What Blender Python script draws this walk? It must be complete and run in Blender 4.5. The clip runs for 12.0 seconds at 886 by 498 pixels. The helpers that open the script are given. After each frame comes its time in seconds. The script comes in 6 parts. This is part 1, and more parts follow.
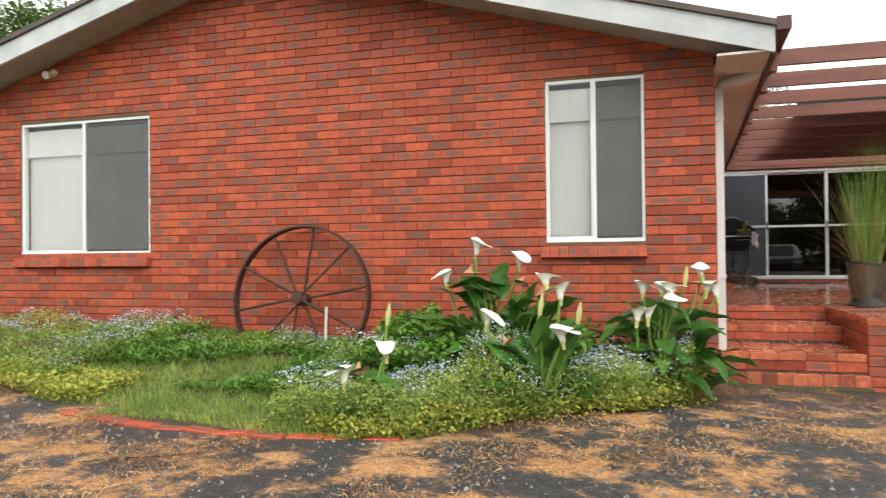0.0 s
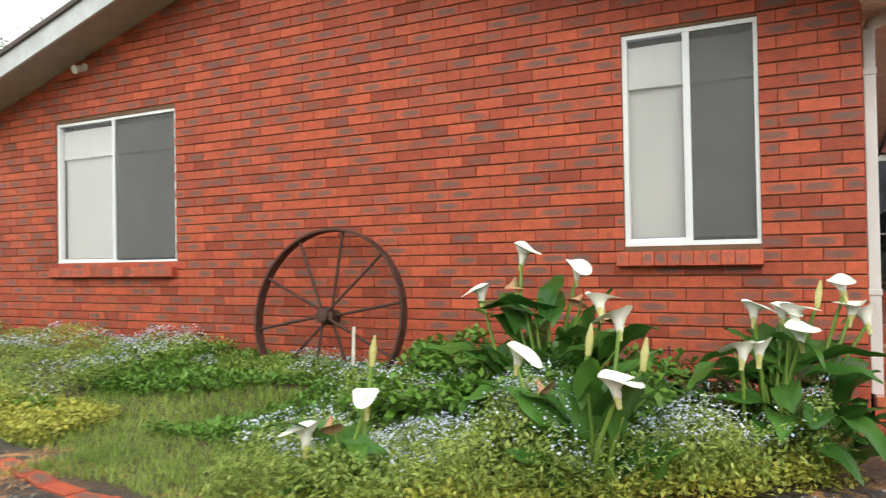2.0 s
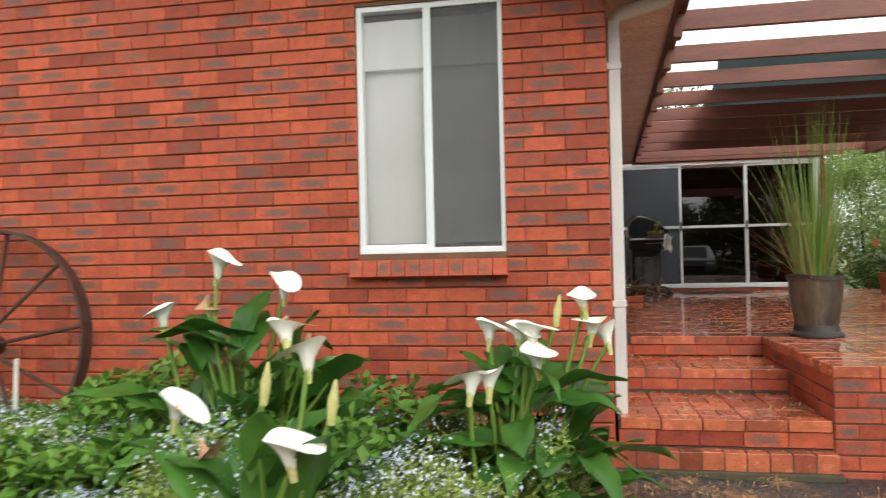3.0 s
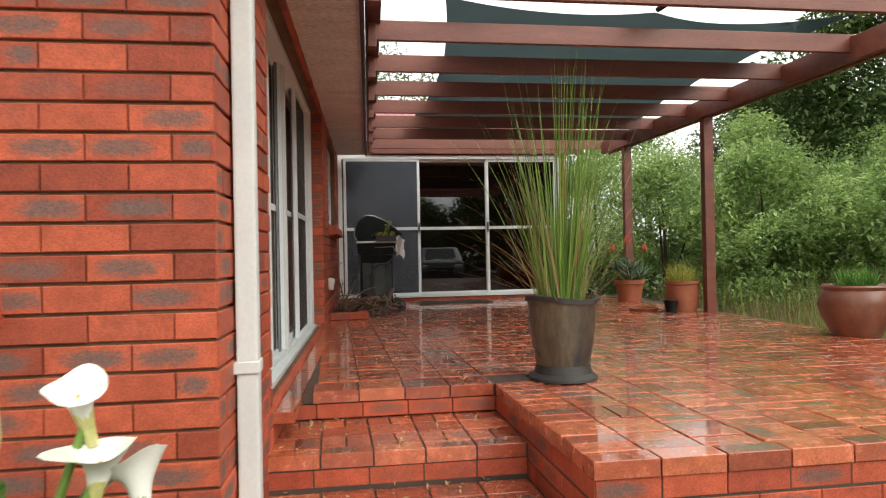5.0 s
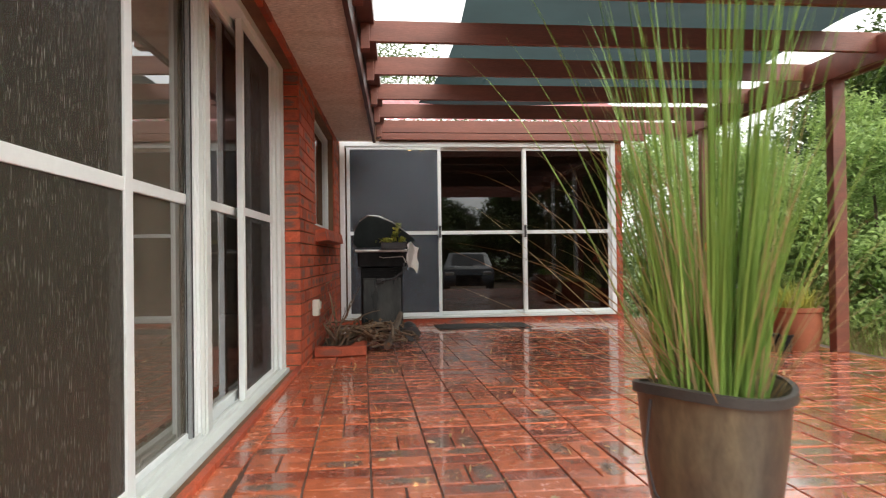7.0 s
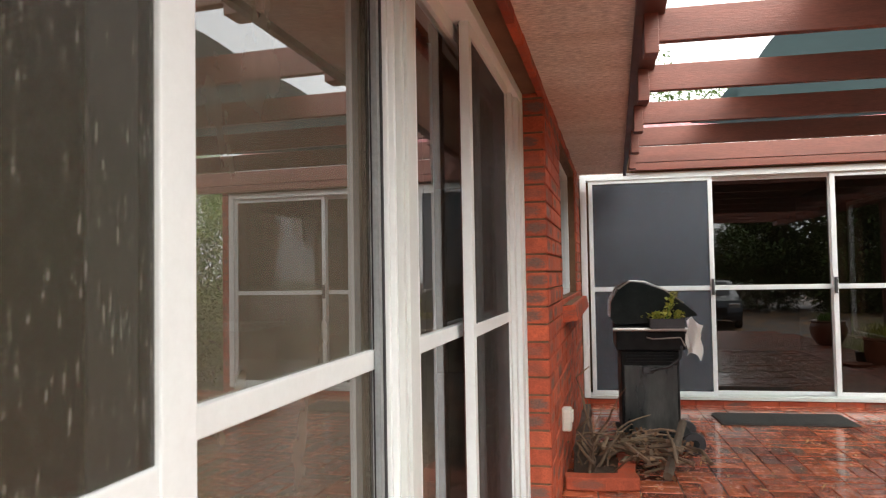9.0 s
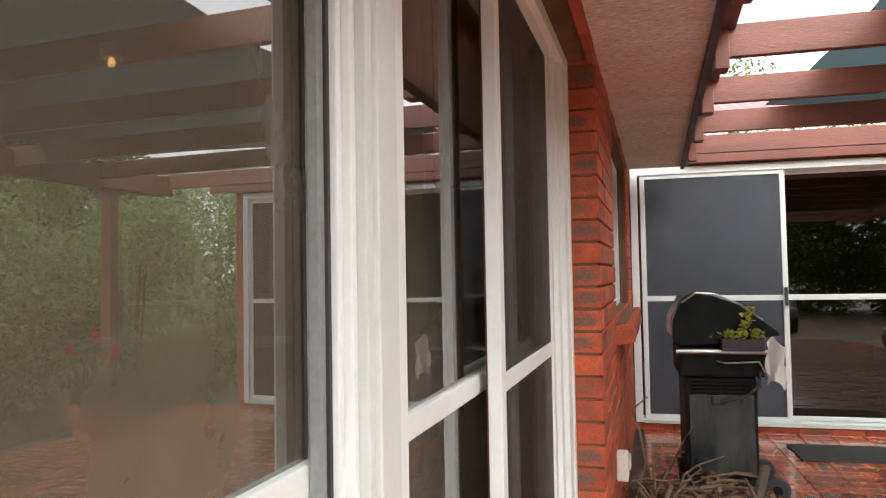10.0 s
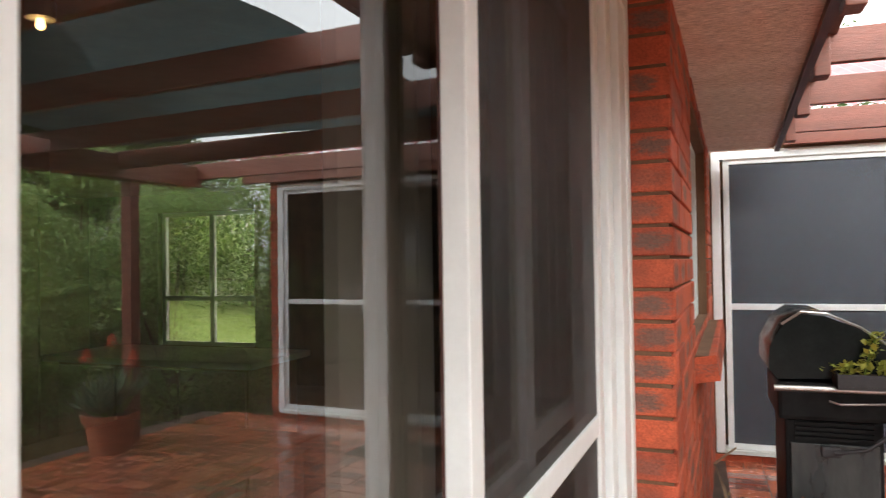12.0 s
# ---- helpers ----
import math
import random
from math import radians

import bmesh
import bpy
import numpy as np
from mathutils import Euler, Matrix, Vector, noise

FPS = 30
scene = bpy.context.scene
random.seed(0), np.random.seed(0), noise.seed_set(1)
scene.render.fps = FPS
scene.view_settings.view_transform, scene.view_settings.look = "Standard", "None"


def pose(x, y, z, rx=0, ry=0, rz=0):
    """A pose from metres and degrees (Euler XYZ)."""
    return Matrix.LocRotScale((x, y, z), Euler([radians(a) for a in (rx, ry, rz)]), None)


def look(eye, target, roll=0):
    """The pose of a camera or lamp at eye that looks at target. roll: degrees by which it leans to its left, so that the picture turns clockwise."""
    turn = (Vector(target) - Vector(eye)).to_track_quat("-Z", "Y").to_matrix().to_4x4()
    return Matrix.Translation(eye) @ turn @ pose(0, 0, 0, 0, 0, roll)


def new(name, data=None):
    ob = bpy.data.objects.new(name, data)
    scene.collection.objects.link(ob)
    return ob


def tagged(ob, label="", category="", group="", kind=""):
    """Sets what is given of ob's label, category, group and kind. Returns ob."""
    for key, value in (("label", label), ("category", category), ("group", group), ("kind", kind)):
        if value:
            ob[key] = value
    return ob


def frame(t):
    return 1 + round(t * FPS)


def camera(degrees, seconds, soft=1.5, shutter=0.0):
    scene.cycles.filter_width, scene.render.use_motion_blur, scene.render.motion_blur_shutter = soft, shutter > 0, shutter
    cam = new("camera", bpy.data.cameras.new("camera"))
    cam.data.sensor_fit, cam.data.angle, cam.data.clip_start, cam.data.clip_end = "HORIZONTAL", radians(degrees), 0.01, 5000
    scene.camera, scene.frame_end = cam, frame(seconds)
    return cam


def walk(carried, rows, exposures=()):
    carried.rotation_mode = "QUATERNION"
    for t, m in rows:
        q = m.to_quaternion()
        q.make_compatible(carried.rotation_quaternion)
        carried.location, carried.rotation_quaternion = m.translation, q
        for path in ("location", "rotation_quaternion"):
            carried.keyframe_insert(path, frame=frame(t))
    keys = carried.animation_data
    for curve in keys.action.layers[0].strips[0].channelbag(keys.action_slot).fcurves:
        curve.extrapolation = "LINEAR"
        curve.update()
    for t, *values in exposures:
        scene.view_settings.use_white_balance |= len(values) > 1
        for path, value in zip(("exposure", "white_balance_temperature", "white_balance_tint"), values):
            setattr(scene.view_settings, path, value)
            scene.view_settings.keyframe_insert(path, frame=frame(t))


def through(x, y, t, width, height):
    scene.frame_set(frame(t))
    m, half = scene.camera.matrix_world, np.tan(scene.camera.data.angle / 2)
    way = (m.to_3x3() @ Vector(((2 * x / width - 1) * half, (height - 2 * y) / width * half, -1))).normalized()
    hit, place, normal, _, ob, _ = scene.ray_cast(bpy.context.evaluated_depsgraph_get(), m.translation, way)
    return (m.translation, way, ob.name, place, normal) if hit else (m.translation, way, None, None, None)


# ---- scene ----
cam = camera(64.0, 12.0, 1.1, 0.25)
PATH = [
    (0, (-0.548, -6.646, 0.556), (-1.112, -4.727, 0.578), -0.6),
    (0.5, (-0.518, -6.349, 0.549), (-1.334, -4.523, 0.579), -0.8),
    (1, (-0.495, -6.011, 0.562), (-1.441, -4.249, 0.595), -1.0),
    (1.5, (-0.46, -5.586, 0.597), (-1.438, -3.842, 0.631), -1.0),
    (2, (-0.404, -5.126, 0.611), (-1.292, -3.334, 0.64), -1.0),
    (2.5, (-0.328, -4.64, 0.611), (-0.984, -2.751, 0.64), -1.0),
    (3, (-0.22, -4.158, 0.647), (-0.576, -2.19, 0.672), -1.2),
    (3.5, (-0.109, -3.631, 0.692), (-0.196, -1.633, 0.71), -0.9),
    (3.7, (-0.033, -3.417, 0.692), (-0.05, -1.417, 0.703), -1.0),
    (5.3, (0.424, -1.864, 0.716), (0.764, 0.107, 0.727), -1.1),
    (5.5, (0.48, -1.647, 0.709), (0.831, 0.322, 0.72), -1.1),
    (6, (0.576, -1.137, 0.727), (0.931, 0.831, 0.738), -1.1),
    (6.2, (0.613, -0.942, 0.748), (0.95, 1.03, 0.764), -1.0),
    (6.5, (0.646, -0.637, 0.774), (0.968, 1.337, 0.787), -1.2),
    (6.7, (0.697, -0.425, 0.766), (0.987, 1.554, 0.78), -1.0),
    (8.3, (0.554, 0.917, 1.113), (0.373, 2.907, 1.18), -1.2),
    (8.5, (0.512, 1.071, 1.125), (0.255, 3.053, 1.195), -1.1),
    (9, (0.4, 1.458, 1.243), (0.025, 3.421, 1.318), -1.0),
    (9.5, (0.371, 1.809, 1.289), (-0.054, 3.762, 1.365), -1.0),
    (10, (0.317, 2.193, 1.305), (-0.163, 4.133, 1.382), -1.0),
    (10.5, (0.275, 2.499, 1.432), (-0.293, 4.414, 1.514), -0.9),
    (11, (0.265, 2.703, 1.417), (-0.437, 4.574, 1.505), -0.7),
    (11.5, (0.265, 2.887, 1.401), (-0.54, 4.717, 1.472), -0.5),
    (12, (0.3, 3.005, 1.42), (-0.367, 4.89, 1.461), -0.8),
]
walk(cam, [(t, look(eye, target, roll)) for t, eye, target, roll in PATH],
     exposures=[(0.0, 0.70, 6800, 7), (3.5, 0.62, 6800, 7), (5.5, 0.80, 6900, 7), (8.5, 1.42, 6800, 8), (10.0, 1.62, 6750, 8), (12.0, 1.86, 6700, 8)])

# ---- sky and sun: bright overcast ----
world = bpy.data.worlds.new("overcast_sky")
scene.world = world
world.use_nodes = True
wn, wl = world.node_tree.nodes, world.node_tree.links
sky = wn.new("ShaderNodeTexSky")
sky.sky_type, sky.sun_disc = "NISHITA", False
sky.sun_elevation, sky.sun_rotation = radians(40), radians(146)
sky.air_density, sky.dust_density = 1.0, 4.0
grey = wn.new("ShaderNodeHueSaturation")
grey.inputs["Saturation"].default_value = 0.12
wl.new(sky.outputs["Color"], grey.inputs["Color"])
# cloud cover evens the sky out
cloud = wn.new("ShaderNodeMix")
cloud.data_type = "RGBA"
cloud.inputs[0].default_value = 0.62
cloud.inputs[7].default_value = (9.0, 9.3, 9.6, 1)
wl.new(grey.outputs["Color"], cloud.inputs[6])
wl.new(cloud.outputs[2], wn["Background"].inputs["Color"])
wn["Background"].inputs["Strength"].default_value = 0.15

sun_data = bpy.data.lights.new("sun", "SUN")
sun_data.energy, sun_data.angle, sun_data.color = 0.8, radians(50), (1.0, 0.97, 0.93)
sun = new("sun", sun_data)
sun.matrix_world = look((9.5, -14, 14), (0, 0, 0))

# ---- materials ----
def shader(name):
    m = bpy.data.materials.new(name)
    m.use_nodes = True
    nt = m.node_tree
    return m, nt.nodes, nt.links, nt.nodes["Principled BSDF"]


def ramp(nodes, stops):
    r = nodes.new("ShaderNodeValToRGB")
    e = r.color_ramp.elements
    while len(e) < len(stops):
        e.new(0.5)
    for k, (pos, col) in zip(e, stops):
        k.position, k.color = pos, (*col, 1) if len(col) == 3 else col
    return r


def grey3(v):
    return (v, v, v)


def noise_node(nodes, links, coord, scale, detail=5.0, rough=0.6, stretch=None):
    n = nodes.new("ShaderNodeTexNoise")
    n.inputs["Scale"].default_value, n.inputs["Detail"].default_value, n.inputs["Roughness"].default_value = scale, detail, rough
    if stretch:
        mp = nodes.new("ShaderNodeMapping")
        mp.inputs["Scale"].default_value = stretch
        links.new(coord, mp.inputs["Vector"])
        coord = mp.outputs["Vector"]
    links.new(coord, n.inputs["Vector"])
    return n.outputs["Fac"]


def mix_col(nodes, links, fac, a, b, blend="MIX"):
    m = nodes.new("ShaderNodeMix")
    m.data_type, m.blend_type = "RGBA", blend
    for value, socket in ((fac, m.inputs[0]), (a, m.inputs[6]), (b, m.inputs[7])):
        if isinstance(value, (int, float)):
            socket.default_value = value
        elif isinstance(value, tuple):
            socket.default_value = (*value, 1)
        else:
            links.new(value, socket)
    return m.outputs[2]


def calc(nodes, links, op, a, b=0.0):
    m = nodes.new("ShaderNodeMath")
    m.operation = op
    for value, socket in ((a, m.inputs[0]), (b, m.inputs[1])):
        if isinstance(value, (int, float)):
            socket.default_value = value
        else:
            links.new(value, socket)
    return m.outputs[0]


def bumpy(nodes, links, bsdf, height, strength, distance=0.004):
    b = nodes.new("ShaderNodeBump")
    b.inputs["Strength"].default_value, b.inputs["Distance"].default_value = strength, distance
    links.new(height, b.inputs["Height"])
    links.new(b.outputs["Normal"], bsdf.inputs["Normal"])


def surface(name, a, b, scale=6.0, fine=90.0, rough=(0.5, 0.75), bump=0.3, metal=0.0, stretch=None, speck=0.25, edges=(0.35, 0.68), spread=0.0, shine=0.5, depth=0.004):
    """Two colours in patches, fine grain on top, roughness that varies, fine relief."""
    m, nodes, links, bsdf = shader(name)
    coord = nodes.new("ShaderNodeTexCoord").outputs["Object"]
    big = noise_node(nodes, links, coord, scale, 5, 0.62, stretch)
    small = noise_node(nodes, links, coord, fine, 4, 0.7, stretch)
    patch = ramp(nodes, [(edges[0], grey3(0)), (edges[1], grey3(1))])
    links.new(big, patch.inputs[0])
    col = mix_col(nodes, links, patch.outputs[0], a, b)
    shade = ramp(nodes, [(0.25, grey3(1 - speck)), (0.75, grey3(1 + speck * 0.5))])
    links.new(small, shade.inputs[0])
    col = mix_col(nodes, links, 1.0, col, shade.outputs[0], "MULTIPLY")
    if spread:
        info = nodes.new("ShaderNodeObjectInfo").outputs["Random"]
        geo = nodes.new("ShaderNodeNewGeometry").outputs["Random Per Island"]
        r = calc(nodes, links, "FRACT", calc(nodes, links, "ADD", info, geo))
        v = calc(nodes, links, "ADD", calc(nodes, links, "MULTIPLY", r, 2 * spread), 1 - spread)
        col = mix_col(nodes, links, 1.0, col, v, "MULTIPLY")
    links.new(col, bsdf.inputs["Base Color"])
    rr = nodes.new("ShaderNodeMapRange")
    rr.inputs["To Min"].default_value, rr.inputs["To Max"].default_value = rough
    links.new(big, rr.inputs["Value"])
    links.new(rr.outputs[0], bsdf.inputs["Roughness"])
    bsdf.inputs["Metallic"].default_value, bsdf.inputs["Specular IOR Level"].default_value = metal, shine
    if bump:
        bumpy(nodes, links, bsdf, small, bump, depth)
    return m


def brick_material(name, red, orange, dark, smudge, rough, gloss=0.5, wet=0.0):
    """Fired clay: each piece has its own red, a dark kiln mark on some, worn grain."""
    m, nodes, links, bsdf = shader(name)
    tc = nodes.new("ShaderNodeTexCoord")
    info = nodes.new("ShaderNodeObjectInfo").outputs["Random"]
    geo = nodes.new("ShaderNodeNewGeometry")
    place = geo.outputs["Position"]
    r1 = calc(nodes, links, "FRACT", calc(nodes, links, "ADD", info, geo.outputs["Random Per Island"]))
    r2 = calc(nodes, links, "FRACT", calc(nodes, links, "MULTIPLY", r1, 17.31))
    r3 = calc(nodes, links, "FRACT", calc(nodes, links, "MULTIPLY", r1, 53.77))
    tone = ramp(nodes, [(0.0, tuple(0.70 * c for c in red)), (0.22, red), (0.7, orange), (1.0, tuple(min(1, 1.12 * c) for c in orange))])
    links.new(r1, tone.inputs[0])
    patch = noise_node(nodes, links, place, 14, 5, 0.65)
    grain = noise_node(nodes, links, place, 150, 3, 0.7)
    wash = ramp(nodes, [(0.25, grey3(0.62)), (0.7, grey3(1.12))])
    links.new(patch, wash.inputs[0])
    col = mix_col(nodes, links, 1.0, tone.outputs[0], wash.outputs[0], "MULTIPLY")
    # kiln mark: a soft oval near the middle of the face, torn by noise
    uv = nodes.new("ShaderNodeSeparateXYZ")
    links.new(tc.outputs["UV"], uv.inputs[0])
    du = calc(nodes, links, "MULTIPLY", calc(nodes, links, "SUBTRACT", uv.outputs[0], calc(nodes, links, "ADD", calc(nodes, links, "MULTIPLY", r3, 0.3), 0.35)), 2.1)
    dv = calc(nodes, links, "MULTIPLY", calc(nodes, links, "SUBTRACT", uv.outputs[1], 0.5), 2.4)
    d2 = calc(nodes, links, "ADD", calc(nodes, links, "POWER", calc(nodes, links, "ABSOLUTE", du), 2.6), calc(nodes, links, "POWER", calc(nodes, links, "ABSOLUTE", dv), 2.6))
    tear = calc(nodes, links, "MULTIPLY", calc(nodes, links, "SUBTRACT", noise_node(nodes, links, place, 34, 6, 0.75, (1, 1, 3.2)), 0.5), 3.2)
    oval = ramp(nodes, [(0.1, grey3(1)), (0.85, grey3(0))])
    links.new(calc(nodes, links, "ADD", d2, tear), oval.inputs[0])
    pick = ramp(nodes, [(1 - smudge, grey3(0)), (min(1, 1 - smudge * 0.45), grey3(1))])
    links.new(r2, pick.inputs[0])
    mark = calc(nodes, links, "MULTIPLY", calc(nodes, links, "MULTIPLY", oval.outputs[0], pick.outputs[0]), 0.9)
    col = mix_col(nodes, links, mark, col, dark)
    fleck = ramp(nodes, [(0.3, grey3(0.66)), (0.6, grey3(1.08))])
    links.new(grain, fleck.inputs[0])
    col = mix_col(nodes, links, 1.0, col, fleck.outputs[0], "MULTIPLY")
    links.new(col, bsdf.inputs["Base Color"])
    rr = nodes.new("ShaderNodeMapRange")
    rr.inputs["From Min"].default_value, rr.inputs["From Max"].default_value = 0.3, 0.7
    rr.inputs["To Min"].default_value, rr.inputs["To Max"].default_value = rough
    links.new(patch, rr.inputs["Value"])
    links.new(rr.outputs[0], bsdf.inputs["Roughness"])
    bsdf.inputs["Specular IOR Level"].default_value = gloss
    both = calc(nodes, links, "ADD", grain, calc(nodes, links, "MULTIPLY", patch, 1.5))
    bumpy(nodes, links, bsdf, both, 0.2 if wet else 0.5, 0.003)
    if wet:
        bsdf.inputs["Coat Weight"].default_value, bsdf.inputs["Coat Roughness"].default_value = wet, 0.05
    return m


def glass_material(name, tint, dirt=0.03, ior=1.5, streak=0.0):
    m, nodes, links, bsdf = shader(name)
    nodes.remove(bsdf)
    out = nodes["Material Output"]
    clear = nodes.new("ShaderNodeBsdfTransparent")
    clear.inputs["Color"].default_value = (*tint, 1)
    gloss = nodes.new("ShaderNodeBsdfGlossy")
    gloss.inputs["Roughness"].default_value = 0.0
    gloss.inputs["Color"].default_value = (0.95, 0.97, 1, 1)
    fresnel = nodes.new("ShaderNodeFresnel")
    fresnel.inputs["IOR"].default_value = ior
    mix = nodes.new("ShaderNodeMixShader")
    links.new(fresnel.outputs[0], mix.inputs[0])
    links.new(clear.outputs[0], mix.inputs[1])
    links.new(gloss.outputs[0], mix.inputs[2])
    dust = nodes.new("ShaderNodeBsdfDiffuse")
    dust.inputs["Color"].default_value = (0.46, 0.40, 0.31, 1)
    coord = nodes.new("ShaderNodeTexCoord").outputs["Object"]
    d = ramp(nodes, [(0.3, grey3(0.75 * dirt)), (0.8, grey3(1.4 * dirt))])
    links.new(noise_node(nodes, links, coord, 5, 8, 0.6, (1, 1, 0.6)), d.inputs[0])
    amount = d.outputs[0]
    if streak:
        # dried rain runs: thin, short, upright
        runs = ramp(nodes, [(0.70, grey3(0)), (0.80, grey3(streak))])
        links.new(noise_node(nodes, links, coord, 1.0, 3, 0.6, (170, 1, 14)), runs.inputs[0])
        amount = calc(nodes, links, "ADD", amount, runs.outputs[0])
    mix2 = nodes.new("ShaderNodeMixShader")
    links.new(amount, mix2.inputs[0])
    links.new(mix.outputs[0], mix2.inputs[1])
    links.new(dust.outputs[0], mix2.inputs[2])
    links.new(mix2.outputs[0], out.inputs["Surface"])
    return m


def mesh_screen_material(name, colour, opacity, streak=False):
    m, nodes, links, bsdf = shader(name)
    bsdf.inputs["Base Color"].default_value = (*colour, 1)
    bsdf.inputs["Roughness"].default_value = 0.45
    coord = nodes.new("ShaderNodeTexCoord").outputs["Object"]
    a = nodes.new("ShaderNodeMapRange")
    a.inputs["To Min"].default_value, a.inputs["To Max"].default_value = opacity - 0.08, opacity + 0.08
    links.new(noise_node(nodes, links, coord, 3, 3), a.inputs["Value"])
    links.new(a.outputs[0], bsdf.inputs["Alpha"])
    if streak:
        # dried rain runs on the mesh: thin, short, upright
        runs = ramp(nodes, [(0.57, grey3(0)), (0.73, grey3(0.6))])
        links.new(noise_node(nodes, links, coord, 1.0, 3, 0.6, (260, 1, 22)), runs.inputs[0])
        links.new(mix_col(nodes, links, runs.outputs[0], colour, (0.36, 0.35, 0.31)), bsdf.inputs["Base Color"])
    return m


def leaf_material(name, dark, light, rough=0.45, through=0.25, flower=None, share=0.0):
    """Leaves: every leaf its own green, some light passes through."""
    m, nodes, links, bsdf = shader(name)
    geo = nodes.new("ShaderNodeNewGeometry")
    info = nodes.new("ShaderNodeObjectInfo").outputs["Random"]
    r = calc(nodes, links, "FRACT", calc(nodes, links, "ADD", geo.outputs["Random Per Island"], info))
    patch = noise_node(nodes, links, geo.outputs["Position"], 1.6, 3)
    t = calc(nodes, links, "ADD", calc(nodes, links, "MULTIPLY", r, 0.6), calc(nodes, links, "SUBTRACT", calc(nodes, links, "MULTIPLY", patch, 1.2), 0.4))
    tone = ramp(nodes, [(0.0, dark), (0.9, light)])
    links.new(t, tone.inputs[0])
    col = tone.outputs[0]
    if flower:
        pick = ramp(nodes, [(share, grey3(1)), (share + 0.001, grey3(0))])
        links.new(calc(nodes, links, "FRACT", calc(nodes, links, "MULTIPLY", r, 31.7)), pick.inputs[0])
        col = mix_col(nodes, links, pick.outputs[0], col, flower)
    links.new(col, bsdf.inputs["Base Color"])
    bsdf.inputs["Roughness"].default_value = rough
    bsdf.inputs["Specular IOR Level"].default_value = 0.35
    if through:
        tr = nodes.new("ShaderNodeBsdfTranslucent")
        links.new(col, tr.inputs["Color"])
        mix = nodes.new("ShaderNodeMixShader")
        mix.inputs[0].default_value = through
        links.new(bsdf.outputs[0], mix.inputs[1])
        links.new(tr.outputs[0], mix.inputs[2])
        links.new(mix.outputs[0], nodes["Material Output"].inputs["Surface"])
    return m


BRICK = brick_material("wall_brick", (0.43, 0.086, 0.045), (0.51, 0.106, 0.051), (0.15, 0.098, 0.082), 0.66, (0.5, 0.75), 0.3)
PAVER = brick_material("wet_paver", (0.39, 0.092, 0.047), (0.58, 0.158, 0.073), (0.14, 0.11, 0.085), 0.34, (0.08, 0.34), 0.6, 0.6)
MORTAR = surface("mortar", (0.19, 0.10, 0.054), (0.12, 0.064, 0.037), 5, 120, (0.8, 0.95), 0.6)
GROUT = surface("paver_joint", (0.09, 0.05, 0.035), (0.05, 0.04, 0.03), 5, 120, (0.4, 0.8), 0.6)
WHITE_METAL = surface("white_aluminium", (0.78, 0.82, 0.83), (0.73, 0.77, 0.78), 2.5, 40, (0.28, 0.4), 0.05, speck=0.06)
CREAM_METAL = surface("cream_aluminium", (0.64, 0.68, 0.67), (0.60, 0.63, 0.62), 2.5, 40, (0.3, 0.42), 0.05, speck=0.06)
GABLE_SOFFIT = surface("grey_soffit_board", (0.42, 0.40, 0.36), (0.34, 0.32, 0.29), 4, 50, (0.7, 0.9), 0.3)
WHITE_PAINT = surface("weathered_white_paint", (0.56, 0.59, 0.60), (0.42, 0.45, 0.46), 3, 60, (0.45, 0.65), 0.15, speck=0.15)
SOFFIT = surface("textured_soffit_paint", (0.93, 0.87, 0.80), (0.80, 0.71, 0.62), 3, 34, (0.75, 0.95), 1.0, speck=0.5, depth=0.014, stretch=(2.4, 0.8, 1.0))
FASCIA = surface("dark_brown_gutter", (0.10, 0.035, 0.028), (0.06, 0.025, 0.02), 4, 60, (0.3, 0.5), 0.1)
PERGOLA = surface("stained_pergola_timber", (0.215, 0.066, 0.043), (0.15, 0.049, 0.034), 5, 70, (0.3, 0.55), 0.35, stretch=(0.35, 2.2, 2.2), speck=0.3)
TILE_ROOF = surface("roof_tile", (0.12, 0.09, 0.08), (0.08, 0.07, 0.06), 4, 60, (0.6, 0.9), 0.6)
RED_ROOF = surface("red_metal_roof", (0.40, 0.06, 0.07), (0.32, 0.05, 0.06), 3, 50, (0.35, 0.5), 0.1)
GLASS = glass_material("window_glass", (0.94, 0.95, 0.95))
DOOR_GLASS = glass_material("door_glass", (0.90, 0.80, 0.68), 0.026, 2.45)
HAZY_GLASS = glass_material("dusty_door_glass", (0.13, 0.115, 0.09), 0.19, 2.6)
STREAKED_GLASS = glass_material("rain_marked_glass", (0.34, 0.31, 0.25), 0.03, 2.0, 0.2)
END_GLASS = glass_material("tinted_door_glass", (0.12, 0.12, 0.13), 0.002, 1.8)
CLEAR, cn, cl, cb = shader("pane_edge")
cn.remove(cb)
cl.new(cn.new("ShaderNodeBsdfTransparent").outputs[0], cn["Material Output"].inputs["Surface"])
GASKET = surface("black_rubber_seal", (0.03, 0.03, 0.035), (0.05, 0.05, 0.055), 5, 60, (0.5, 0.7), 0.1)
GREY_FRAME = surface("grey_seal_strip", (0.28, 0.30, 0.31), (0.22, 0.24, 0.25), 5, 60, (0.4, 0.6), 0.1)
SCREEN = mesh_screen_material("fly_screen", (0.020, 0.020, 0.020), 0.50)
WINDOW_SCREEN = mesh_screen_material("window_screen", (0.12, 0.12, 0.125), 0.43)
MARKED_SCREEN = mesh_screen_material("rain_marked_screen", (0.052, 0.047, 0.036), 0.62, True)
GREY_SCREEN = mesh_screen_material("grey_fly_screen", (0.095, 0.112, 0.14), 0.50)
BLIND = surface("pale_blind_cloth", (0.82, 0.82, 0.80), (0.74, 0.75, 0.73), 2, 200, (0.8, 0.95), 0.1, speck=0.08)
